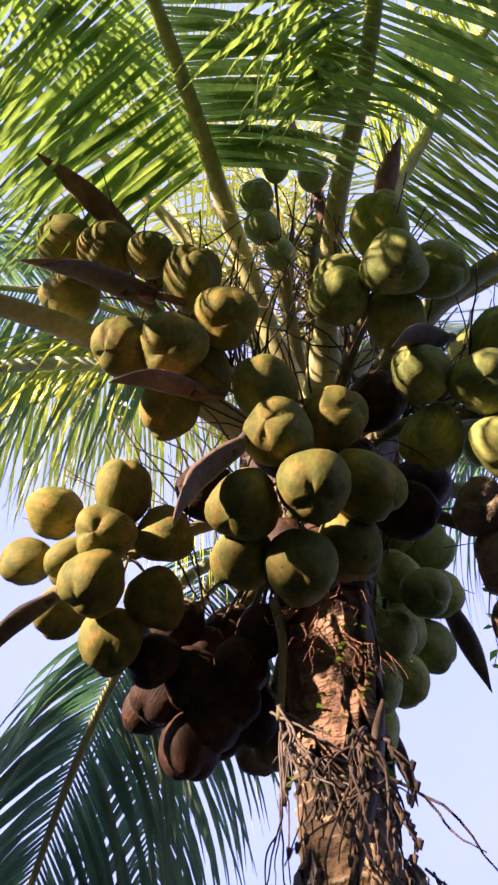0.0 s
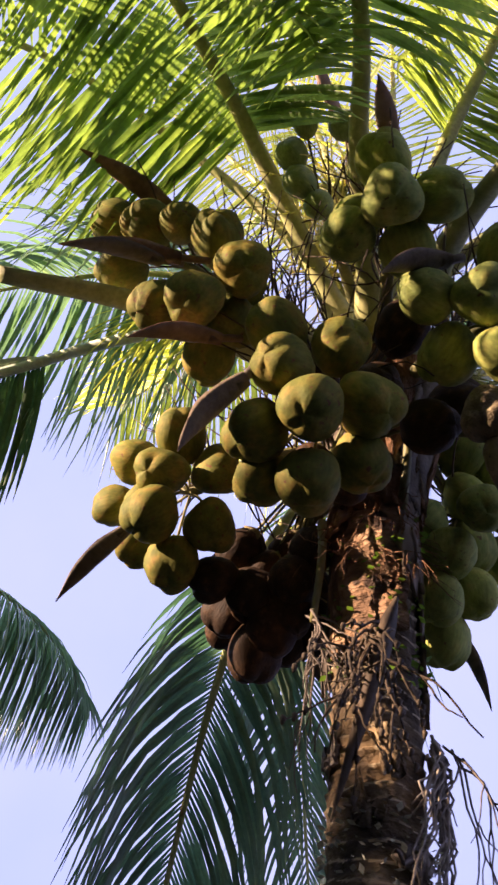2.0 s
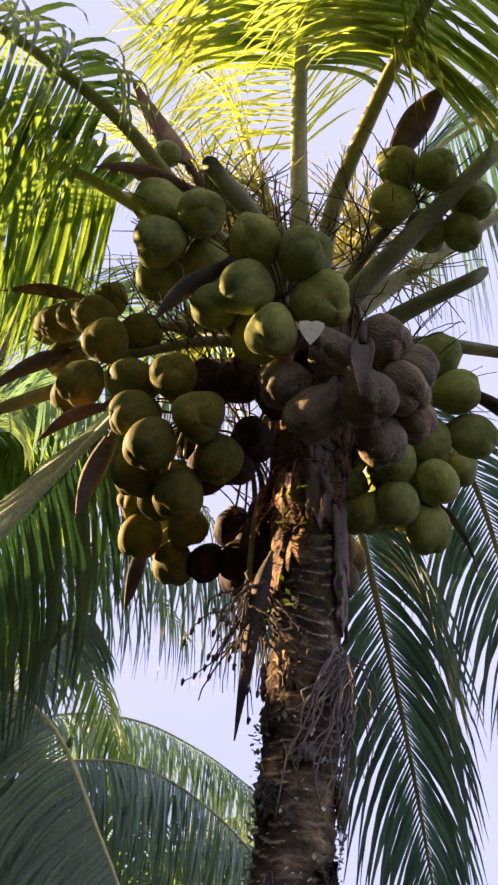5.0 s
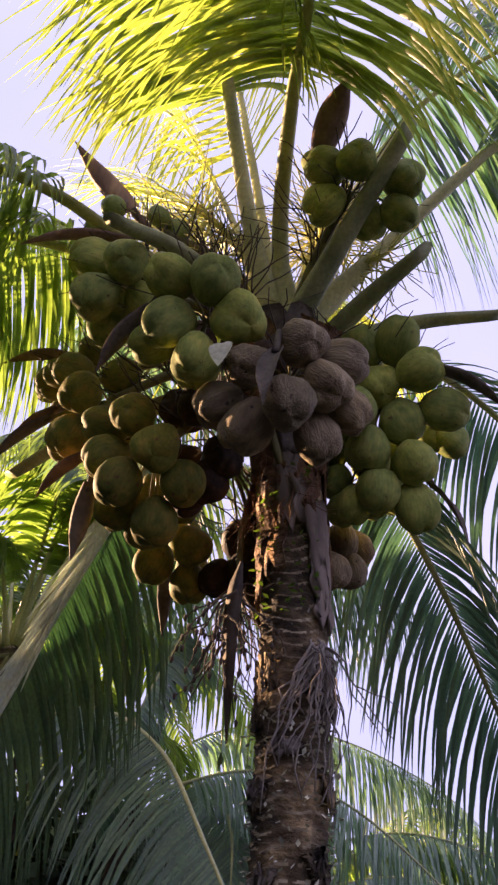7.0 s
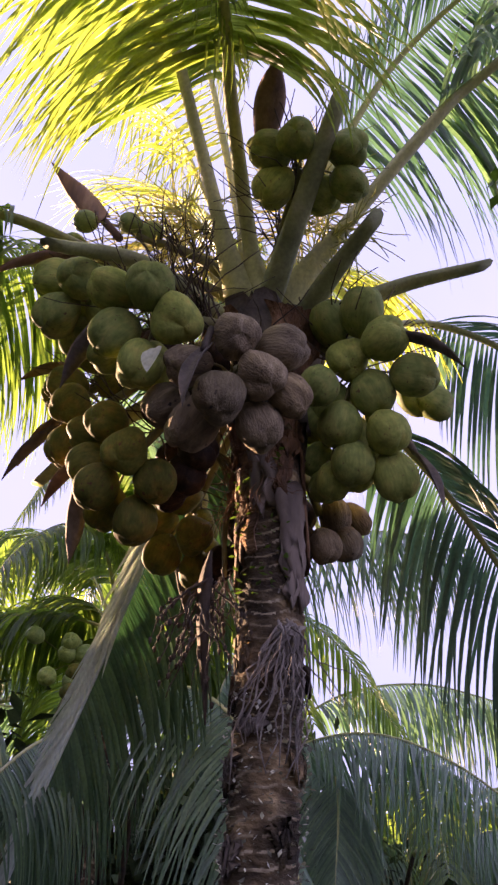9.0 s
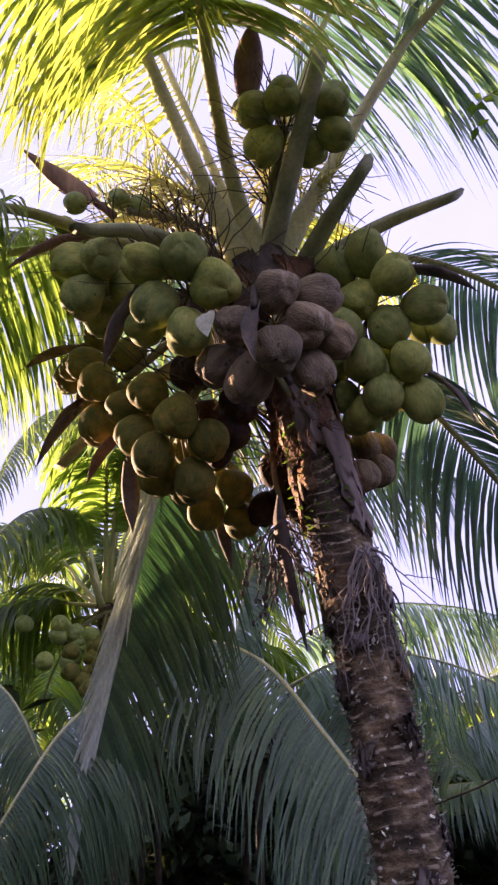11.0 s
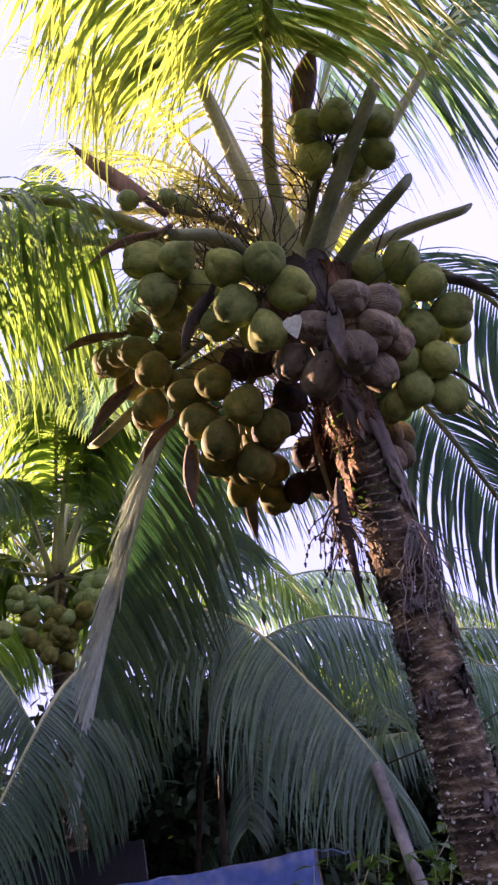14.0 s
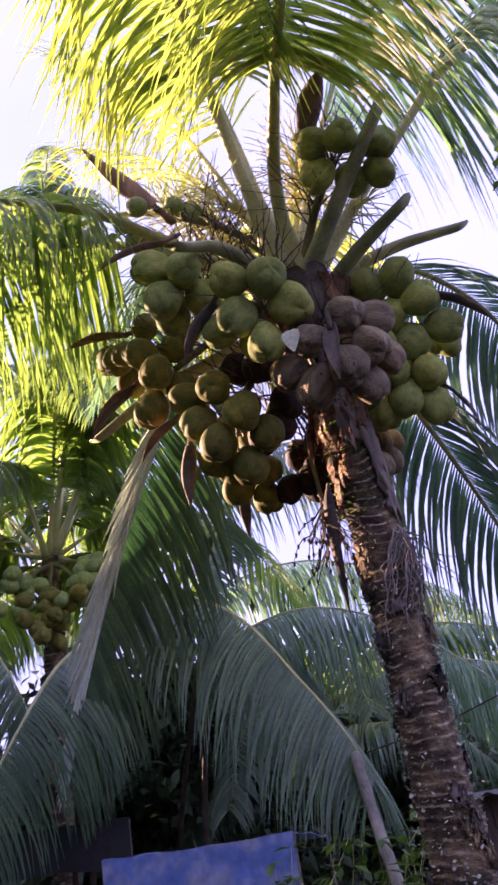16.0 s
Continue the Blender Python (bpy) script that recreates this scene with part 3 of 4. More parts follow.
# Added nuts that close the gaps; their near-black colour stands for shade.
bunch("bunch of filler coconuts, coloured near black for the shade against the trunk", "rust_shaded", (-0.05, 0.0, 4.5), (-0.2, -0.15, 4.15), [(-0.46, 0.2, 3.68), (-0.36, 0.1, 3.8), (-0.5, 0.17, 3.9), (-0.58, 0.1, 3.98), (-0.42, 0.23, 3.83), (-0.4, 0.18, 4.0), (-0.45, -0.3, 4.22), (0.2, -0.32, 4.05), (0.3, -0.22, 4.3), (-0.2, -0.42, 4.32), (0.02, -0.4, 4.2), (0.15, -0.5, 4.42), (-0.11, -0.28, 3.89), (-0.2, -0.33, 3.87), (-0.06, -0.24, 4.02), (-0.5, 0.3, 4.0), (-0.36, 0.32, 3.95), (-0.64, 0.2, 4.0), (-0.33, 0.33, 3.78), (-0.45, 0.32, 3.74), (-0.04, -0.24, 3.98, 0.09), (-0.29, 0.06, 3.9, 0.085)], seed=14, wires=0)
bunch(OLIVE, "olive", (-0.08, -0.12, 4.7), (-0.47, -0.72, 4.47), [(-0.458, -0.928, 4.552), (-0.352, -0.88, 4.357, 0.105), (-0.511, -0.868, 4.212, 0.105), (-0.667, -0.839, 4.275), (-0.435, -0.703, 4.319), (-0.552, -0.582, 4.312), (-0.442, -0.686, 4.631)], seed=4)
bunch(OLIVE, "olive", (-0.1, -0.1, 4.8), (-0.7, -0.82, 4.72), [(-0.745, -0.975, 4.703), (-0.905, -0.964, 4.813), (-0.879, -0.855, 4.635), (-0.598, -0.98, 4.642, 0.08), (-0.554, -0.839, 4.846, 0.085)], seed=5)
bunch(GREEN, "green", (0.02, -0.15, 4.75), (0.16, -0.84, 4.58), [(0.174, -1.034, 4.666), (0.182, -0.988, 4.451, 0.105), (0.345, -0.917, 4.546), (0.013, -0.876, 4.472), (0.208, -0.769, 4.486), (0.04, -0.86, 4.64, 0.09)], seed=6)
bunch(GREEN, "green", (0.08, -0.1, 4.65), (0.45, -0.55, 4.25), [(0.247, -0.716, 4.238, 0.095), (0.284, -0.519, 4.167), (0.43, -0.707, 4.181, 0.105), (0.516, -0.755, 4.362), (0.632, -0.599, 4.306, 0.105), (0.597, -0.466, 4.184, 0.11), (0.465, -0.582, 4.018, 0.1)], seed=7)
bunch("bunch of dry grey-brown mature coconuts against the trunk", "brown", (0.05, 0.0, 4.45), (0.52, -0.2, 4.02), [(0.686, -0.222, 4.083), (0.648, -0.256, 3.787, 0.105), (0.448, -0.331, 3.786, 0.105), (0.679, -0.108, 3.912), (0.532, -0.071, 3.772), (0.578, -0.39, 3.977, 0.09), (0.642, -0.017, 4.108), (0.389, -0.44, 3.897, 0.095), (0.6, 0.03, 3.9, 0.09)], seed=8, wires=6)
bunch(GREEN, "green", (0.05, 0.15, 4.7), (0.24, 0.42, 4.4), [(0.293, 0.288, 4.664, 0.105), (0.442, 0.399, 4.639, 0.108), (0.457, 0.495, 4.475, 0.108), (0.285, 0.378, 4.462, 0.105), (0.271, 0.507, 4.294, 0.105), (0.412, 0.659, 4.332, 0.108), (0.334, 0.221, 4.215), (0.19, 0.368, 4.136, 0.105), (0.253, 0.58, 4.102, 0.105), (0.123, 0.455, 3.981, 0.105), (0.121, 0.662, 3.953, 0.105), (0.12, 0.78, 4.45, 0.09), (0.17, 0.86, 4.4, 0.09), (0.05, 0.46, 4.2), (-0.02, 0.52, 4.05), (0.1, 0.36, 4.32), (0.05, 0.62, 4.28), (-0.02, 0.64, 4.12), (0.0, 0.4, 3.95, 0.09), (0.0, 0.3, 4.26, 0.09), (-0.04, 0.33, 4.08, 0.08), (-0.05, 0.38, 3.95, 0.08)], seed=9)
bunch(GREEN, "green", (0.1, 0.0, 4.95), (0.68, 0.0, 5.25), [(0.712, -0.173, 5.29), (0.847, -0.065, 5.234), (0.622, -0.113, 5.143), (0.863, 0.171, 5.233), (0.625, 0.123, 5.166), (0.76, 0.22, 5.12, 0.09)], seed=10)
bunch("bunch of small young green coconuts high in the crown", "young", (0.0, -0.1, 5.05), (0.0, -0.72, 5.28), [(0.005, -1.004, 5.301, 0.064), (0.032, -0.773, 5.335, 0.06), (0.004, -0.644, 5.33, 0.06)], seed=11, wires=22, reach=0.35)
bunch("bunch of small young green coconuts high in the crown", "young", (-0.05, -0.1, 5.0), (-0.13, -0.75, 5.12), [(-0.203, -0.855, 5.159, 0.07), (-0.138, -0.763, 5.1, 0.065), (-0.142, -1.05, 5.284, 0.055), (-0.22, -0.95, 5.24, 0.07)], seed=12, wires=18, reach=0.35)
bunch("small bunch of brown coconuts behind the trunk", "brown", (-0.14, 0.25, 4.05), (-0.26, 0.42, 3.92), [(-0.315, 0.573, 3.821, 0.085), (-0.257, 0.447, 3.751, 0.08), (-0.27, 0.5, 3.94, 0.085), (-0.34, 0.62, 3.98, 0.085)], seed=13, wires=3)

# ---- flower sheaths ----
for i, (tip, base, mat, w) in enumerate((
    ((-0.08, -1.29, 5.82), (0.03, -0.9, 5.3), SPATHE, 0.055),
    ((-0.98, -1.26, 4.91), (-0.66, -0.92, 4.86), SPATHE, 0.06),
    ((0.2, -1.355, 4.56), (0.2, -0.95, 4.86), SPATHE, 0.05),
    ((0.12, -0.9, 4.08), (0.33, -0.77, 4.35), SPATHE_GREY, 0.06),
    ((-0.94, -1.12, 4.305), (-0.57, -0.94, 4.41), SPATHE, 0.05),
    ((-0.67, -0.92, 3.925), (-0.43, -0.77, 4.09), SPATHE, 0.05),
    ((-0.50, -0.72, 3.555), (-0.33, -0.74, 3.86), SPATHE_GREY, 0.06),
    ((0.65, 0.80, 4.20), (0.5, 0.56, 4.49), SPATHE_GREY, 0.06),
    ((0.26, 0.83, 3.73), (0.11, 0.75, 4.17), SPATHE_GREY, 0.06),
    ((-1.2, -0.05, 3.683), (-0.93, -0.17, 3.9), SPATHE_GREY, 0.05),
    ((1.08, -0.235, 5.5), (0.72, -0.2, 5.36), SPATHE, 0.1),
    ((0.76, -0.4, 3.62), (0.7, -0.34, 4.0), SPATHE_GREY, 0.055),
    ((-0.85, -1.17, 4.144), (-0.64, -0.95, 4.40), SPATHE_GREY, 0.05),
)):
    spathe(tip, base, mat, w * (1.2 if i == 0 else 0.8), seed=i, face=(-0.9, 0.2, 0.4) if i == 0 else None, label="dry brown woody flower sheath, pointed like a boat" if mat is SPATHE else "weathered grey-brown flower sheath hanging among the nuts")


# ---- palms behind ----
def far_palm(at, height, seed, fronds=13, reach=3.2, leaf=LEAF_OLD, lean=(0, 0), pairs=64, clear=None, upright=1.1, lifted=0.95):
    rnd = random.Random(seed)
    x, y = at
    ob = empty("background_palm", (x, y, 0))
    top = Vector((lean[0], lean[1], height))
    palm_trunk(ob, [(0, 0, -0.05), (lean[0] * 0.3, lean[1] * 0.3, height * 0.5), tuple(top)], 0.13, 9, seg=16, seed=seed, top=0.8)
    for i in range(fronds):
        a = 2.4 * i + rnd.uniform(-0.3, 0.3)
        rise = upright - (upright + 0.4) * i / fronds + rnd.uniform(-0.15, 0.15)
        r = reach * rnd.uniform(0.85, 1.15)
        d = Vector((math.cos(a), math.sin(a), 0))
        if clear and d.dot(Vector(clear)) > 0.1:
            rise = max(rise, lifted)
        pts = [top + d * 0.08, top + d * r * 0.3 + Vector((0, 0, rise * r * 0.34)), top + d * r * 0.68 + Vector((0, 0, rise * r * 0.42 - 0.1 * r)), top + d * r * (0.95 + 0.1 * rise) + Vector((0, 0, rise * r * 0.3 - 0.42 * r))]
        lane = [abs((p.x + x + 0.2) * SUN_DIR.y - (p.y + y + 0.4) * SUN_DIR.x) < 1.4 and -0.5 < p.z - 4.3 + (p.x + x) * 0.33 < 1.3 for p in pts[1:]]
        if any(lane) and x > -8:
            continue
        frond(ob, pts, leaf if i > 3 else LEAF, 0.14, 1.25, pairs, 2.0, seed=seed * 50 + i, width=0.075, lift=-0.1, segs=5)
    tagged(ob, "tall coconut palm with dark drooping fronds in the shade behind", "palm tree", "palms in the background")
    return ob


next_palm = far_palm((-7.2, -0.1), 6.1, 31, fronds=20, reach=3.6, pairs=80, leaf=LEAF, clear=(1, -0.1, 0), upright=1.9, lifted=1.5)
for k, pts in enumerate((
    [(0.05, 0.0, 6.1), (0.1, 0.2, 7.5), (0.3, -0.1, 8.6), (0.75, -0.65, 8.6), (1.1, -1.1, 7.9), (1.3, -1.45, 6.8)],
    [(0.05, -0.05, 6.05), (0.45, -0.45, 6.95), (0.85, -0.95, 7.0), (1.2, -1.45, 6.3), (1.3, -1.7, 5.4)],
    [(0.05, 0.05, 6.1), (0.15, 0.5, 7.3), (0.4, 0.65, 8.2), (0.8, 0.5, 8.3), (1.1, 0.3, 7.6)],
)):
    frond(next_palm, [Vector(p) for p in pts], LEAF, 0.16, 1.25, 90, 2.0, seed=310 + k, width=0.055, lift=-0.2, segs=5)
rnd = random.Random(77)
for k, heart in enumerate(((-6.75, -0.65, 5.4), (-6.7, 0.15, 5.5), (-6.6, -0.3, 5.0), (-6.75, 0.4, 5.75))):
    spots = [tuple(Vector(heart) + Vector((rnd.uniform(0.05, 0.4), rnd.gauss(0, 0.2), rnd.uniform(-0.35, 0.25)))) for _ in range(16)]
    bunch("bunch of pale green coconuts on a neighbouring palm", ("young", "young", "olive", "young")[k], (-7.1, -0.1, 5.95), heart, spots, radius=0.105, wires=0, seed=60 + k)
far_palm((-9.5, 4.5), 3.9, 32, fronds=12, reach=3.6)
far_palm((-6.5, 9.5), 3.2, 33, fronds=12, reach=3.4)
far_palm((-13.0, -2.0), 6.8, 34, fronds=14, reach=4.2)
far_palm((-13.0, 8.0), 4.6, 35, fronds=14, reach=4.2)
far_palm((-15.2, 2.0), 20.4, 36, fronds=10, reach=2.0, pairs=44)


def grove_frond(pts, leaf=LEAF_OLD, longest=1.2, droop=1.8, seed=0, start=0.12, pairs=150, width=0.03):
    """A long drooping leaf of the next palms, with an added stalk down to the ground."""
    ob = empty("grove_palm_leaf", (pts[0][0], pts[0][1], 0))
    o = Vector((pts[0][0], pts[0][1], 0))
    local = [Vector(p) - o for p in pts]
    v, f = [], []
    add_tube(v, f, spline([Vector((-2.6, 0.2, -0.05)), Vector((-1.9, 0.15, local[0].z * 0.55)), local[0]], 14), lambda u: 0.04 - 0.015 * u, 9)
    part("stem", mesh_of("stem", v, f, WIRE), ob)
    frond(ob, local, leaf, start, longest, pairs, droop, seed=seed, width=width, sweep=0.6, lift=-0.75, wild=0.45)
    return tagged(ob, "long arching dark green leaf of a neighbouring palm on an added stalk", "palm tree", "young palms in the grove")


grove_frond([(-4.6, -0.1, 4.3), (-3.9, 0.3, 4.3), (-3.2, 0.65, 3.85), (-2.6, 0.85, 3.1), (-2.2, 0.93, 2.6), (-1.98, 0.97, 2.2)], longest=1.3, seed=71)
grove_frond([(-9.6, 2.2, 5.6), (-9.3, 3.4, 6.5), (-8.9, 4.5, 6.73), (-8.5, 5.4, 6.52), (-8.2, 6.1, 6.2), (-7.9, 6.7, 5.8), (-7.4, 7.1, 5.1)], longest=1.8, seed=72, width=0.05)
grove_frond([(-3.9, 1.0, 5.2), (-3.75, 0.85, 4.9), (-3.75, 0.6, 4.2), (-3.75, 0.45, 3.3)], longest=0.6, seed=73)
grove_frond([(-4.6, -0.3, 4.1), (-4.1, -0.6, 3.85), (-3.75, -0.95, 3.45), (-3.5, -1.5, 2.55), (-3.4, -1.9, 1.8)], longest=1.2, seed=74)
grove_frond([(-8.6, 4.6, 4.9), (-7.9, 5.8, 5.2), (-7.2, 6.9, 4.9), (-6.5, 7.9, 4.2), (-6.0, 8.6, 3.4)], longest=1.5, seed=79, width=0.045)
grove_frond([(-7.0, 3.6, 3.9), (-6.2, 4.6, 4.15), (-5.4, 5.5, 3.8), (-4.7, 6.2, 3.1)], longest=1.4, seed=80, width=0.04)
grove_frond([(-5.6, 1.2, 4.2), (-5.0, 2.2, 4.5), (-4.5, 3.0, 4.2), (-4.0, 3.8, 3.4), (-3.7, 4.4, 2.6)], longest=1.3, seed=75)
grove_frond([(-7.5, 2.0, 4.6), (-6.2, 2.2, 4.7), (-5.2, 2.1, 4.0), (-4.6, 1.9, 3.0)], longest=1.4, seed=76)
grove_frond([(-6.8, -2.6, 4.8), (-5.6, -1.9, 4.8), (-4.7, -1.3, 4.2), (-4.2, -0.9, 3.2)], longest=1.3, seed=77)
grove_frond([(-4.6, 0.1, 5.2), (-3.7, 0.75, 5.62), (-2.87, 1.53, 5.49), (-2.53, 2.0, 5.33), (-2.33, 2.3, 5.05)], longest=1.1, seed=78)


def thicket(name, label, boxes, count, size, mat, seed):
    """A mass of many small separate leaves in uneven clumps."""
    rnd = random.Random(seed)
    v, f = [], []
    for (x0, y0, z0, x1, y1, z1), share in boxes:
        clumps = [Vector((rnd.uniform(x0, x1), rnd.uniform(y0, y1), rnd.uniform(z0, z1))) for _ in range(max(6, int(share * 40)))]
        for _ in range(int(count * share)):
            c = rnd.choice(clumps)
            p = c + Vector((rnd.gauss(0, 0.7), rnd.gauss(0, 0.7), rnd.gauss(0, 0.5)))
            p.z = max(0.03, p.z)
            d = Vector((rnd.gauss(0, 1), rnd.gauss(0, 1), rnd.gauss(-0.4, 0.7))).normalized()
            s = side_of(d, Vector((rnd.gauss(0, 0.4), rnd.gauss(0, 0.4), 1)))
            n = s.cross(d)
            l, w = size * rnd.uniform(0.6, 1.4), size * rnd.uniform(0.18, 0.34)
            b = len(v)
            v += [p, p + d * l * 0.5 + s * w, p + d * l * 0.55 - n * w * 0.3, p + d * l * 0.5 - s * w, p + d * l - n * l * 0.15]
            f += [(b, b + 1, b + 2), (b, b + 2, b + 3), (b + 1, b + 4, b + 2), (b + 2, b + 4, b + 3)]
    return tagged(new(name, mesh_of(name, v, f, mat)), label, "shrubs", kind="stuff")


thicket("undergrowth", "dense dark green undergrowth between the palms", [((-15, -7, 0.2, -9, 4, 4.4), 0.55), ((-14, 2, 0.2, -8.5, 11, 4.4), 0.5), ((-8, 9, 0.2, 3, 15, 4.0), 0.25)], 90000, 0.27, BUSH, 5)
# Never in view: foliage added behind the camera to hold back low sky light.
thicket("grove_edge", "added unseen foliage behind the camera that blocks low sky light", [((4, -14, 0.2, 12, -7.5, 4.5), 0.25), ((12, -9, 0.2, 17, 9, 2.6), 0.25), ((-4, -13, 0.2, 5, -6.5, 8), 0.45), ((5, 9, 0.2, 14, 16, 3.5), 0.15)], 60000, 0.9, HEDGE, 6)
# Out of view; added to block the low sun from the lower trunk.
thicket("tall_tree_row", "added unseen row of leafy trees that keeps the low sun off the lower trunk", [((-13, -9.5, 0.2, -6.5, -2.8, 6.0), 1.0)], 44000, 0.4, HEDGE, 7)
thicket("far_trees", "distant wall of dark trees at the end of the grove", [((-27, -12, 0.3, -19, 2, 7.0), 0.5), ((-26, 2, 0.3, -17, 20, 7.0), 0.5)], 24000, 0.95, HEDGE, 8)


# ---- details on the palm ----
def strands(name, parent, roots, length, count, thick, mat, seed, fall=1.6, spread=0.6, label="", knots=0.0, forks=1, out=(0, 0)):
    """A bundle of dry, crooked strands that hang from a few roots."""
    rnd = random.Random(seed)
    v, f = [], []
    for _ in range(count):
        p = Vector(rnd.choice(roots)) + Vector([rnd.gauss(0, 0.012) for _ in range(3)])
        d = Vector((rnd.gauss(out[0], spread), rnd.gauss(out[1], spread), rnd.gauss(-0.4, spread * 0.6))).normalized()
        n = 9
        total = length * rnd.uniform(0.5, 1.2)
        starts = [(p, d, total, thick)]
        for q, e, l, w in starts:
            pts = [q]
            for k in range(n):
                e = (e + Vector((0, 0, -1)) * fall * l / n + Vector([rnd.gauss(0, 0.2) for _ in range(3)])).normalized()
                pts.append(pts[-1] + e * l / n)
                if k in (3, 5) and len(starts) < 1 + forks and rnd.random() < 0.8:
                    starts.append((pts[-1], (e + Vector([rnd.gauss(0, 0.6) for _ in range(3)])).normalized(), l * 0.5, w * 0.7))
            add_tube(v, f, pts, lambda u, w=w: w * (1 - 0.6 * u), 5)
            if knots and rnd.random() < knots:
                for k in (5, 7, 9):
                    add_tube(v, f, [pts[k] + Vector((0, 0, 0.012)), pts[k] + Vector((0.004, 0, 0.004)), pts[k] - Vector((0, 0, 0.014))], lambda u: 0.009 * math.sin(math.pi * (0.15 + 0.7 * u)), 6)
    return part(name, mesh_of(name, v, f, mat), parent, label)


def on_trunk(angle, z, out=0.0):
    """A place on the trunk's bark; the angle turns from +x towards +y."""
    c = spline(AXIS, 60)
    k = min(range(61), key=lambda i: abs(c[i].z - z))
    a = radians(angle)
    return Vector((c[k].x + (0.143 + out) * math.cos(a), c[k].y + (0.143 + out) * math.sin(a), z))


def ragged_plate(name, parent, angle, z0, z1, half, mat, seed, label="", off=0.006, lift=0.0, flare=0.0):
    """A torn, curved piece of old leaf base that hugs the trunk."""
    rnd = random.Random(seed)
    v, f = [], []
    rows, cols = 16, 8
    for layer in (0, 1):
        for i in range(rows + 1):
            u = i / rows
            w = half * (1 - 0.45 * u + 0.35 * noise.noise(Vector((u * 7, seed, 0))))
            for k in range(cols):
                c = (k / (cols - 1) - 0.5) * 2
                a = angle + c * w + 16 * noise.noise(Vector((u * 6, c * 1.5, seed)))
                z = z1 + (z0 - z1) * u + 0.11 * noise.noise(Vector((c * 3, seed, u)))
                v.append(on_trunk(a, z, off + 0.012 * layer + lift * u * u + flare * (1 - u) ** 1.5 + 0.012 * noise.noise(Vector((u * 6, c * 3, seed + layer)))))
    size = (rows + 1) * cols
    for i in range(rows):
        for k in range(cols - 1):
            a = i * cols + k
            f.append((a, a + 1, a + cols + 1, a + cols))
            f.append((a + size, a + size + cols, a + size + cols + 1, a + size + 1))
    for i in range(rows):
        for k in (0, cols - 1):
            a = i * cols + k
            f.append((a, a + cols, a + cols + size, a + size))
    for k in range(cols - 1):
        for a in (k, rows * cols + k):
            f.append((a, a + 1, a + 1 + size, a + size))
    return part(name, mesh_of(name, v, f, mat), parent, label)


for i, (angle, z0, z1, half, mat, lift) in enumerate((
    (250, 3.4, 4.25, 44, YOUNG_BARK, 0.0), (292, 3.5, 4.3, 36, YOUNG_BARK, 0.0), (212, 3.5, 4.3, 35, FIBRE, 0.0), (330, 3.7, 4.4, 30, SHEATH_PALE, 0.01), (28, 3.28, 3.86, 34, SHEATH_PALE, 0.003),
    (90, 3.5, 4.3, 40, FIBRE, 0.01), (150, 3.5, 4.3, 40, FIBRE, 0.01), (0, 3.8, 4.4, 30, FIBRE, 0.0), (180, 3.4, 4.1, 26, SPATHE_GREY, 0.01), (270, 4.0, 4.7, 50, FIBRE, 0.02), (20, 4.1, 4.8, 50, FIBRE, 0.02), (140, 4.1, 4.8, 50, FIBRE, 0.02), (200, 4.2, 4.9, 45, FIBRE, 0.02),
)):
    ragged_plate("leaf_base", palm, angle, z0, z1, half, mat, i + 3, "torn fibrous old leaf base" if mat is FIBRE else "orange-brown young bark" if mat is YOUNG_BARK else "brown papery old leaf sheath", lift=lift)
for i in range(9):
    ragged_plate("leaf_base", palm, 40 * i + 11 * (i % 2), 4.12 + 0.05 * (i % 3), 4.85, 30, SPATHE_GREY if i % 2 else BARK, 40 + i, "broad dark base of an old leaf stalk", off=0.03 + 0.02 * (i % 2))
for i in range(8):
    ragged_plate("leaf_base", palm, 45 * i + 20, 4.0 + 0.06 * (i % 3), 4.72 + 0.05 * (i % 2), 27, FIBRE if i % 3 == 0 else SPATHE_GREY, 60 + i, "flared dry base of an old leaf stalk", off=0.015, flare=0.16)
ragged_plate("fibre_mat", palm, 222, 3.86, 4.16, 22, FIBRE, 81, "orange-brown torn fibre mat", off=0.02, lift=0.05)
strands("loose_fibre", palm, [on_trunk(a, 4.1 - 0.05 * (a % 7)) for a in range(190, 350, 8)], 0.22, 110, 0.0022, FIBRE, 3, fall=4.0, spread=0.4, label="loose orange-brown fibres")
def dry_roots():
    """Stringy dry strands that spread down the bark from one torn knot."""
    rnd = random.Random(4)
    for _ in range(34):
        a, z = 16 + rnd.gauss(0, 11), 3.17 + rnd.uniform(-0.03, 0.02)
        far, fall = a - rnd.uniform(-14, 78), rnd.uniform(0.2, 0.62)
        pts = []
        for k in range(9):
            u = k / 8
            pts.append(on_trunk(a + (far - a) * u**0.75 + rnd.gauss(0, 5.5) * u, z - fall * (0.25 * u + 0.75 * u**1.4), 0.022 + 0.04 * math.sin(3 * u) * rnd.uniform(0.1, 1.3)))
        v, f = [], []
        add_tube(v, f, pts, lambda u: 0.0062 - 0.0035 * u, 5)
        part("dry_root", mesh_of("dry_root", v, f, ROOT), palm, "dry stringy strand hanging down the bark")


dry_roots()
strands("dry_flower_stalk", palm, [(-0.25, -0.02, 3.52), (-0.23, -0.01, 3.46)], 0.4, 14, 0.0045, TWIG, 5, fall=6.5, spread=0.25, label="dried branched flower stalk", out=(0.1, -0.2))
strands("dry_flower_stalk", palm, [(0.14, 0.16, 3.14), (0.15, 0.2, 3.1)], 0.42, 6, 0.0042, TWIG, 7, fall=7.0, spread=0.3, label="dried branched flower stalk", out=(0.5, 0.2))
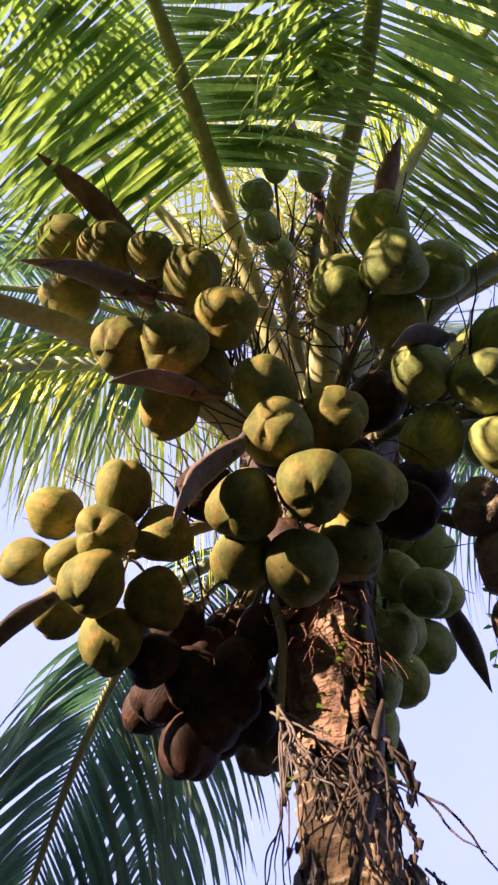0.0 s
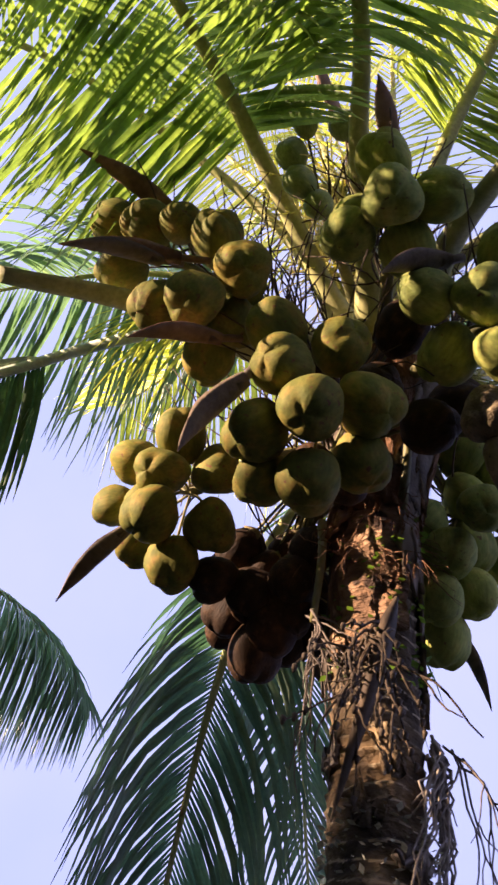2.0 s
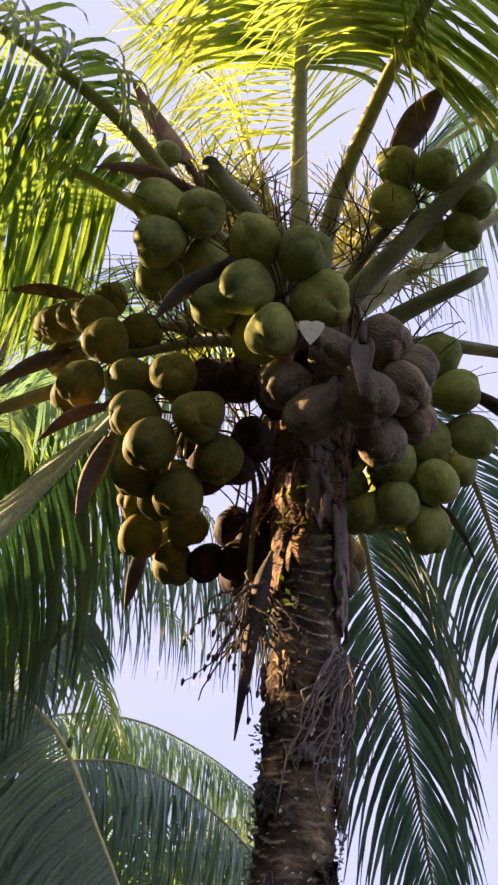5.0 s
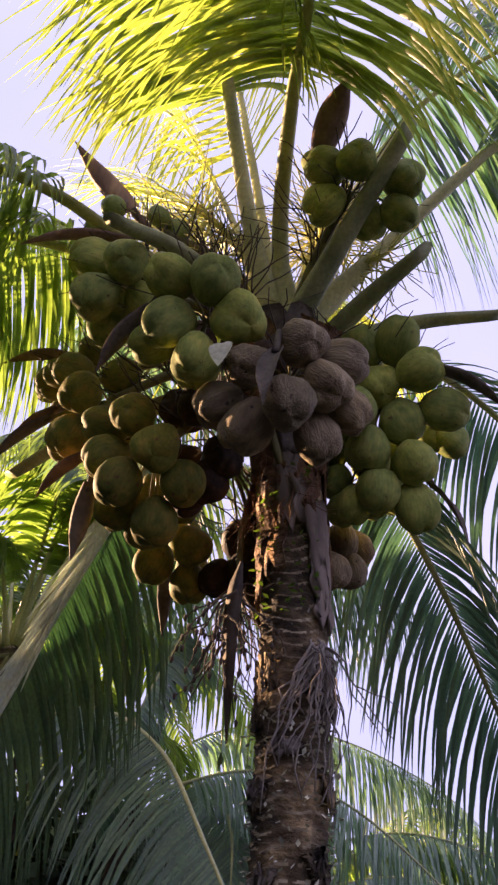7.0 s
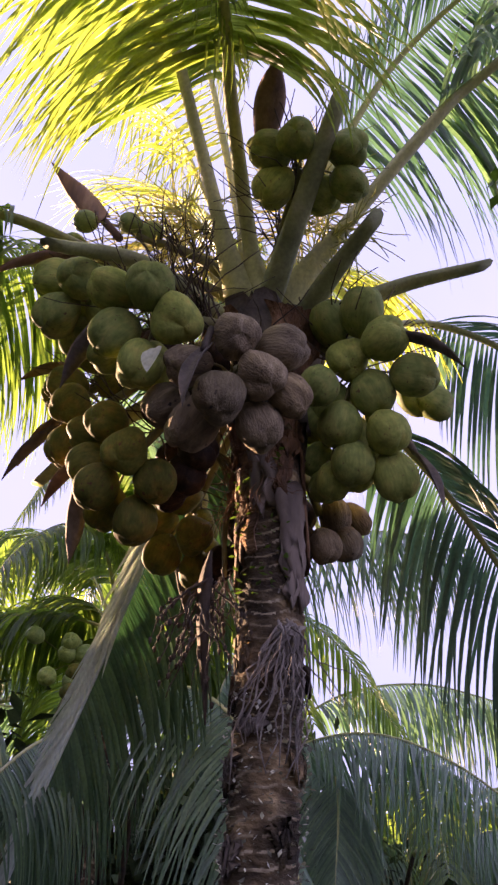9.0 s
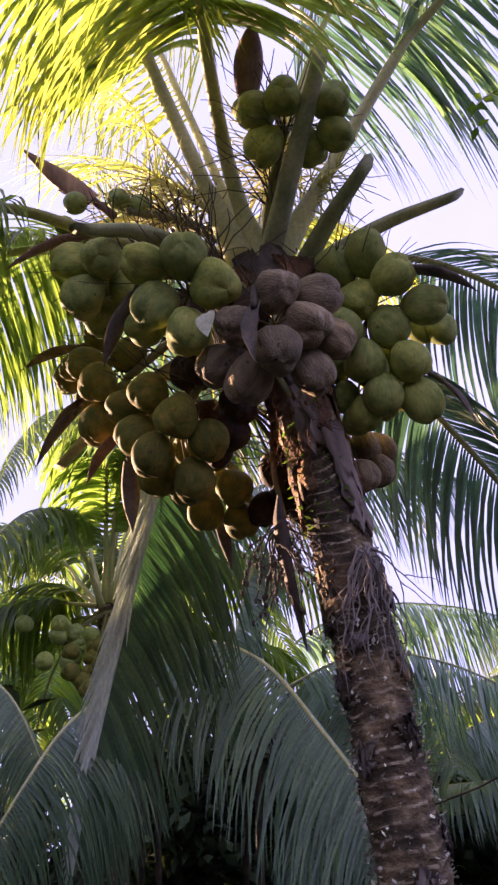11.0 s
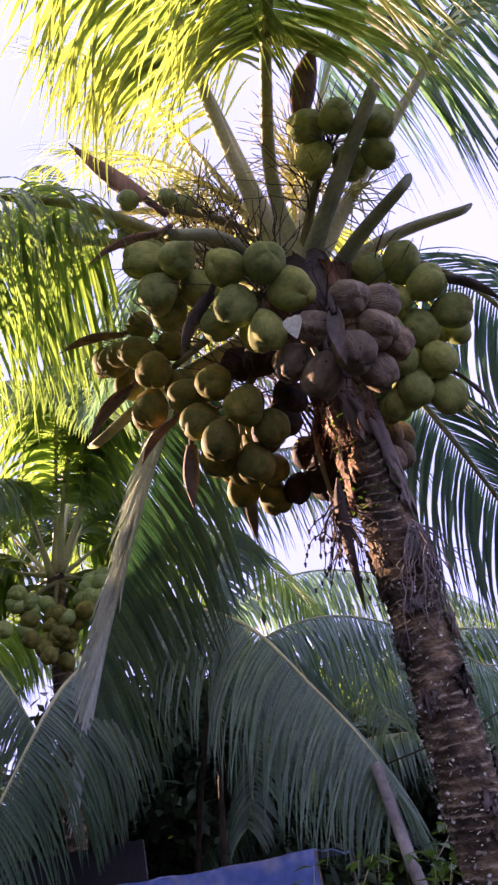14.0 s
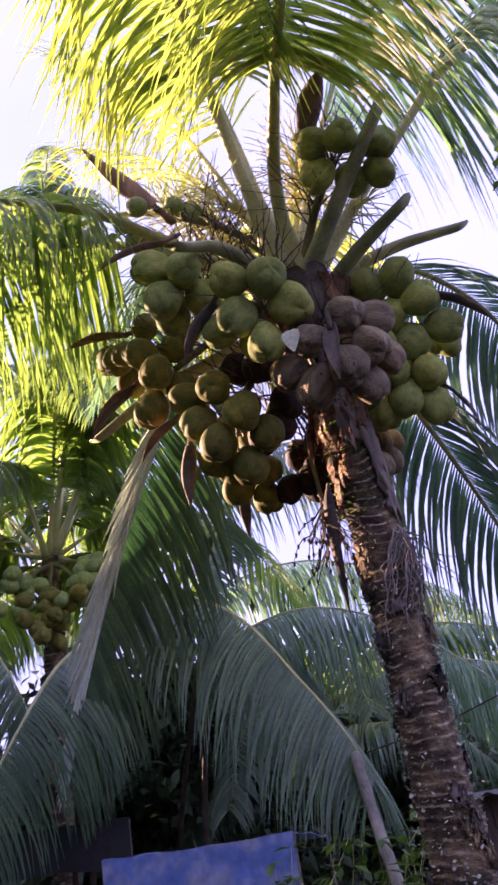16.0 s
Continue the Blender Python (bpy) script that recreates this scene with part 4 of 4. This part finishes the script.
strands("seed_stalk", palm, [(-0.03, -0.12, 3.36), (-0.05, -0.14, 3.3)], 0.4, 20, 0.0058, WIRE, 8, fall=5, spread=0.3, label="dark dried flower stalk with aborted buttons", knots=0.6, out=(-0.1, -0.25))
for root, tip, w in (((0.05, 0.0, 4.0), (0.1, -0.14, 4.4), 0.02), ((-0.24, -0.01, 3.98), (-0.25, -0.02, 3.5), 0.018)):
    v, f = [], []
    add_tube(v, f, spline([root, Vector(root).lerp(Vector(tip), 0.5) + Vector((0.02, -0.03, 0.02)), tip], 8), lambda u, w=w: w * (1 - 0.35 * u), 7)
    part("old_stalk", mesh_of("old_stalk", v, f, STALK), palm, "dry brown bunch stalk")


def strap(parent, pts, width, mat, label=""):
    """A long dry strip of leaf sheath, folded along its middle."""
    path = spline(pts, 16)
    v, f = [], []
    for i, p in enumerate(path):
        u = i / 16
        w = width * min(1, 0.2 + 3 * u) * (0.7 + 0.3 * math.sin(3 * u)) * (1 - u**3) + 0.003
        d = path[min(i + 1, 16)] - path[max(i - 1, 0)]
        s = Vector((0.62, 0.78, 0)) if abs(d.z) > 0.5 * d.length else side_of(d)
        n = s.cross(d).normalized()
        v += [p + s * w, p + n * w * 0.4, p - s * w, p - n * 0.008]
    for i in range(16):
        for k in range(4):
            a, b = i * 4 + k, i * 4 + (k + 1) % 4
            f.append((a, b, b + 4, a + 4))
    return part("dry_strip", mesh_of("dry_strip", v, f, mat), parent, label)


strap(palm, [(0.035, -0.135, 3.46), (0.01, -0.14, 3.36), (-0.03, -0.13, 3.2), (-0.1, -0.09, 3.0), (-0.168, -0.05, 2.8)], 0.032, WIRE, "long dark dry hanging strip of sheath")


def specks(parent):
    """Tiny pale leaves of plants that root in the bark."""
    rnd = random.Random(12)
    v, f = [], []
    for _ in range(2100):
        p = on_trunk(rnd.uniform(0, 360), 0.4 + 2.5 * rnd.random() ** 0.8, rnd.uniform(0.002, 0.028))
        d = Vector((rnd.gauss(0, 1), rnd.gauss(0, 1), rnd.gauss(0.2, 0.6))).normalized()
        s = side_of(d)
        l = rnd.uniform(0.01, 0.034)
        b = len(v)
        v += [p, p + d * l * 0.5 + s * l * 0.35, p + d * l, p + d * l * 0.5 - s * l * 0.35]
        f.append((b, b + 1, b + 2, b + 3))
    tagged(part("lichen_fleck", mesh_of("lichen_fleck", v, f, SPECK), parent, "small pale flecks on the bark"), kind="stuff")
    v, f = [], []
    for _ in range(150):
        p = on_trunk(rnd.uniform(200, 380), rnd.uniform(3.3, 4.0), 0.012)
        d = Vector((rnd.gauss(0, 1), rnd.gauss(0, 1), rnd.gauss(-0.2, 0.6))).normalized()
        s = side_of(d)
        l = rnd.uniform(0.02, 0.045)
        b = len(v)
        v += [p, p + d * l * 0.5 + s * l * 0.3, p + d * l, p + d * l * 0.5 - s * l * 0.3]
        f.append((b, b + 1, b + 2, b + 3))
    tagged(part("bark_seedling", mesh_of("bark_seedling", v, f, VINE), parent, "tiny green plants rooted in the bark"), kind="stuff")


specks(palm)
rnd = random.Random(91)
for i in range(26):
    z = rnd.uniform(0.5, 3.3)
    ragged_plate("bark_flake", palm, rnd.uniform(0, 360), z, z + rnd.uniform(0.04, 0.09), rnd.uniform(10, 26), BARK if i % 3 else SHEATH_PALE, 200 + i, off=0.003, lift=rnd.uniform(0.002, 0.012))


def flower_spray(root, aim, count, length, seed):
    """A young flower cluster: a pale stalk with many drooping yellow spikes."""
    rnd = random.Random(seed)
    root, aim = Vector(root), Vector(aim)
    ob = empty("flower_cluster", root)
    v, f = [], []
    path = [p - root for p in spline([root, root.lerp(aim, 0.5) + Vector((0, 0, 0.06)), aim], 8)]
    add_tube(v, f, path, lambda u: 0.02 - 0.01 * u, 7)
    part("stalk", mesh_of("stalk", v, f, FLOWER), ob)
    v, f = [], []
    for _ in range(count):
        p = path[rnd.randint(3, 8)]
        d = ((aim - root).normalized() * rnd.uniform(0.1, 1) + Vector([rnd.gauss(0, 0.6) for _ in range(3)])).normalized()
        pts = [p]
        for k in range(7):
            d = (d + Vector((0, 0, -0.12)) + Vector([rnd.gauss(0, 0.1) for _ in range(3)])).normalized()
            pts.append(pts[-1] + d * length * rnd.uniform(0.7, 1.2) / 7)
        add_tube(v, f, pts, lambda u: 0.0055 - 0.003 * u, 4)
    part("flower_spike", mesh_of("flower_spike", v, f, FLOWER), ob)
    return tagged(ob, "pale yellow palm flower cluster with drooping spikes", "flower cluster", "flower clusters of the palm")


flower_spray((0.0, -0.1, 5.15), (0.05, -0.55, 5.5), 60, 0.4, 1)
flower_spray((-0.05, -0.1, 5.1), (-0.1, -0.7, 5.4), 70, 0.4, 2)
flower_spray((0.1, 0.1, 5.0), (0.45, 0.35, 5.25), 34, 0.36, 3)
flower_spray((-0.05, -0.05, 5.1), (-0.3, -0.5, 5.6), 80, 0.42, 4)
flower_spray((0.0, 0.05, 5.2), (0.05, 0.2, 5.95), 120, 0.5, 5)
flower_spray((0.0, 0.05, 5.15), (0.25, 0.2, 5.75), 80, 0.45, 6)

v, f = [], []
add_leaflet(v, f, Vector((0.63, -0.53, 3.98)), Vector((0.15, -0.1, -1)), Vector((0.7, -0.6, 0.2)), 0.15, 0.1, 0.2, 6, 0.3)
flap = new("husk_flap", mesh_of("husk_flap", v, f, HEART))
tagged(flap, "pale torn flap of husk hanging between green coconuts", "husk flap")


# ---- the yard below ----
def sheet(name, corners, sag, mat, label, category, thick=0.012, folds=0.03, seed=0, n=18, drop=0.35):
    """A sagging cloth sheet with a hem, stretched between four corners."""
    a, b, c, d = (Vector(q) for q in corners)
    ob = empty(name, (a + b + c + d) / 4)
    o = ob.matrix_world.translation
    v, f = [], []
    for layer in (0, 1):
        for j in range(n + 1):
            for i in range(n + 1):
                u, w = i / n, j / n
                p = (a * (1 - u) + b * u) * (1 - w) + (d * (1 - u) + c * u) * w
                p = p - o
                p.z += -sag * 4 * u * (1 - u) * (0.3 + w * (1 - w) * 3) + folds * noise.noise(Vector((u * 6 + seed, w * 3, 0))) - thick * layer
                v.append(p)
    m = n + 1
    for j in range(n):
        for i in range(n):
            k = j * m + i
            f += [(k, k + 1, k + m + 1, k + m), (k + m * m, k + m * m + m, k + m * m + m + 1, k + m * m + 1)]
    for i in range(n):
        for k, k2 in ((i, i + 1), (n * m + i, n * m + i + 1), (i * m, i * m + m), (i * m + n, i * m + m + n)):
            f.append((k, k2, k2 + m * m, k + m * m))
    part("cloth", mesh_of(name, v, f, mat), ob)
    v, f = [], []
    out = Vector((b.y - a.y, a.x - b.x, 0)).normalized()
    for layer in (0, 1):
        for j in range(7):
            for i in range(n + 1):
                u, w = i / n, j / 6
                p = a * (1 - u) + b * u - o
                p.z -= sag * 4 * u * (1 - u) * 0.3 + drop * w * (1 + 0.12 * noise.noise(Vector((u * 5, seed, 1)))) + 0.006
                v.append(p + out * (0.02 + 0.035 * w * noise.noise(Vector((u * 9, w, seed))) + thick * 0.6 * layer))
    for j in range(6):
        for i in range(n):
            k = j * (n + 1) + i
            f += [(k, k + 1, k + n + 2, k + n + 1)]
            k += 7 * (n + 1)
            f += [(k, k + n + 1, k + n + 2, k + 1)]
    part("hanging_flap", mesh_of("hanging_flap", v, f, mat), ob)
    for k, q in enumerate((a, b, c, d)):
        v, f = [], []
        q = q - o
        add_tube(v, f, [Vector((q.x, q.y, -o.z - 0.05)), Vector((q.x + 0.01, q.y, (q.z - o.z) * 0.5)), Vector((q.x, q.y, q.z - 0.012))], 0.012, 8)
        part("pole", mesh_of("pole", v, f, TWIG), ob)
    return tagged(ob, label, category)


sheet("tarp_shelter", ((-3.05, -0.72, 2.03), (-2.26, 0.41, 1.98), (-3.3, 1.2, 2.0), (-4.2, 0.1, 2.05)), 0.05, TARP, "blue plastic tarp stretched on poles as a low shelter", "tarp", seed=2)
sheet("dark_awning", ((-4.6, -2.6, 2.45), (-4.15, -0.2, 2.42), (-5.6, 0.1, 2.2), (-6.2, -2.4, 2.25)), 0.06, AWNING, "black shade cloth awning on poles", "awning", seed=5)


def thin_tree():
    ob = empty("thin_tree", (-1.6, 0.75, 0))
    v, f = [], []
    path = spline([(0.42, -0.1, -0.05), (0.12, -0.02, 1.2), (-0.15, 0.05, 1.76), (-0.40, 0.13, 2.28), (-0.45, 0.15, 2.4)], 30)
    add_tube(v, f, path, lambda u: (0.047 - 0.012 * u) * (1.09 if int(u * 30) % 5 == 0 else 1.0), 12)
    part("trunk", mesh_of("trunk", v, f, PALE_WOOD), ob)
    v, f = [], []
    add_tube(v, f, [path[27] + Vector((0.05, 0.06, 0.02)), path[27] + Vector((0.4, 0.5, 0.1)), path[27] + Vector((0.9, 1.1, 0.3))], 0.006, 5)
    part("tied_line", mesh_of("tied_line", v, f, WIRE), ob)
    return tagged(ob, "thin leaning grey-brown tree trunk under the palm leaves", "tree")


thin_tree()


def leafy_plant(name, label, at, count, spread, height, size, seed, category, hang=False):
    """Crossed thin stems with heart-shaped leaves, each leaf folded a little."""
    rnd = random.Random(seed)
    ob = empty(name, at)
    for _ in range(count):
        pts = [Vector((rnd.gauss(0, spread * 0.15), rnd.gauss(0, spread * 0.15), 0))]
        d = Vector((rnd.gauss(0, 0.4), rnd.gauss(0, 0.4), -1 if hang else 1.3)).normalized()
        for k in range(6):
            d = (d + Vector([rnd.gauss(0, 0.2) for _ in range(3)])).normalized()
            pts.append(pts[-1] + d * height * rnd.uniform(0.6, 1.2) / 6)
        v, f = [], []
        add_tube(v, f, pts, lambda u: 0.006 - 0.004 * u, 5)
        part("stem", mesh_of("stem", v, f, PETIOLE), ob)
        for p in pts[1:]:
            for _ in range(3 if not hang else 2):
                d = Vector((rnd.gauss(0, 1), rnd.gauss(0, 1), rnd.gauss(-0.3, 0.5))).normalized()
                s = side_of(d)
                nrm = s.cross(d)
                l = size * rnd.uniform(0.6, 1.2)
                q = p + d * l * 0.4
                lv = [p, q + s * l * 0.28 + nrm * l * 0.08, q + s * l * 0.42 + d * l * 0.25 + nrm * l * 0.12, q + d * l - nrm * l * 0.1, q - s * l * 0.42 + d * l * 0.25 + nrm * l * 0.12, q - s * l * 0.28 + nrm * l * 0.08, q + d * l * 0.3]
                part("leaf", mesh_of("leaf", lv, [(0, 1, 6), (1, 2, 6), (2, 3, 6), (3, 4, 6), (4, 5, 6), (5, 0, 6)], VINE), ob)
    return tagged(ob, label, category)


leafy_plant("shrub", "bright green heart-leaved shrub at the foot of a thin tree", (-1.72, 0.6, 0.95), 26, 1.8, 1.05, 0.085, 3, "shrub")
leafy_plant("hanging_vine", "small hanging vine with round green leaves", (0.95, 1.12, 5.32), 2, 0.12, 0.6, 0.05, 4, "vine", hang=True)


# ---- the hut behind ----
def hut():
    ob = empty("hut", (-3.9, 4.6, 0))
    a, b = Vector((0.3, -1.75, 2.16)), Vector((1.75, 1.5, 2.16))
    along = (b - a).normalized()
    back = Vector((-along.y, along.x, 0))
    v, f = [], []
    nx, ny = 120, 6
    for layer in (0, 1):
        for j in range(ny + 1):
            for i in range(nx + 1):
                q = a + (b - a) * (i / nx) + back * (3.0 * j / ny) + Vector((0, 0, 0.25 * j / ny + 0.018 * math.sin(i * 1.05) - 0.004 * layer))
                v.append(q)
    m, size = nx + 1, (nx + 1) * (ny + 1)
    for j in range(ny):
        for i in range(nx):
            k = j * m + i
            f += [(k, k + 1, k + m + 1, k + m), (k + size, k + size + m, k + size + m + 1, k + size + 1)]
    for i in range(nx):
        f.append((i, i + size, i + size + 1, i + 1))
    part("roof", mesh_of("roof", v, f, METAL), ob, "corrugated grey metal roof")
    wall = a + back * 0.45
    count = 22
    for i in range(count):
        p = wall + (b - a) * ((i + 0.5) / count)
        w, t = (b - a).length / count * 0.47, 0.012
        v = [p + along * sx * w + back * sy * t + Vector((0, 0, z - p.z)) for z in (-0.05, 2.15 + 0.02 * (i % 3)) for sx, sy in ((-1, -1), (1, -1), (1, 1), (-1, 1))]
        f = [(0, 3, 2, 1), (4, 5, 6, 7), (0, 1, 5, 4), (1, 2, 6, 5), (2, 3, 7, 6), (3, 0, 4, 7)]
        part("plank", mesh_of("plank", v, f, PLANK, smooth=False), ob)
    for u in (0.03, 0.97):
        p = a + (b - a) * u + back * 0.08
        v, f = [], []
        add_tube(v, f, [Vector((p.x, p.y, -0.05)), Vector((p.x + 0.01, p.y, 1.1)), Vector((p.x, p.y, 2.15))], 0.05, 8)
        part("post", mesh_of("post", v, f, PLANK), ob)
    return tagged(ob, "plank hut with a corrugated grey metal roof behind the palms", "hut")


hut()
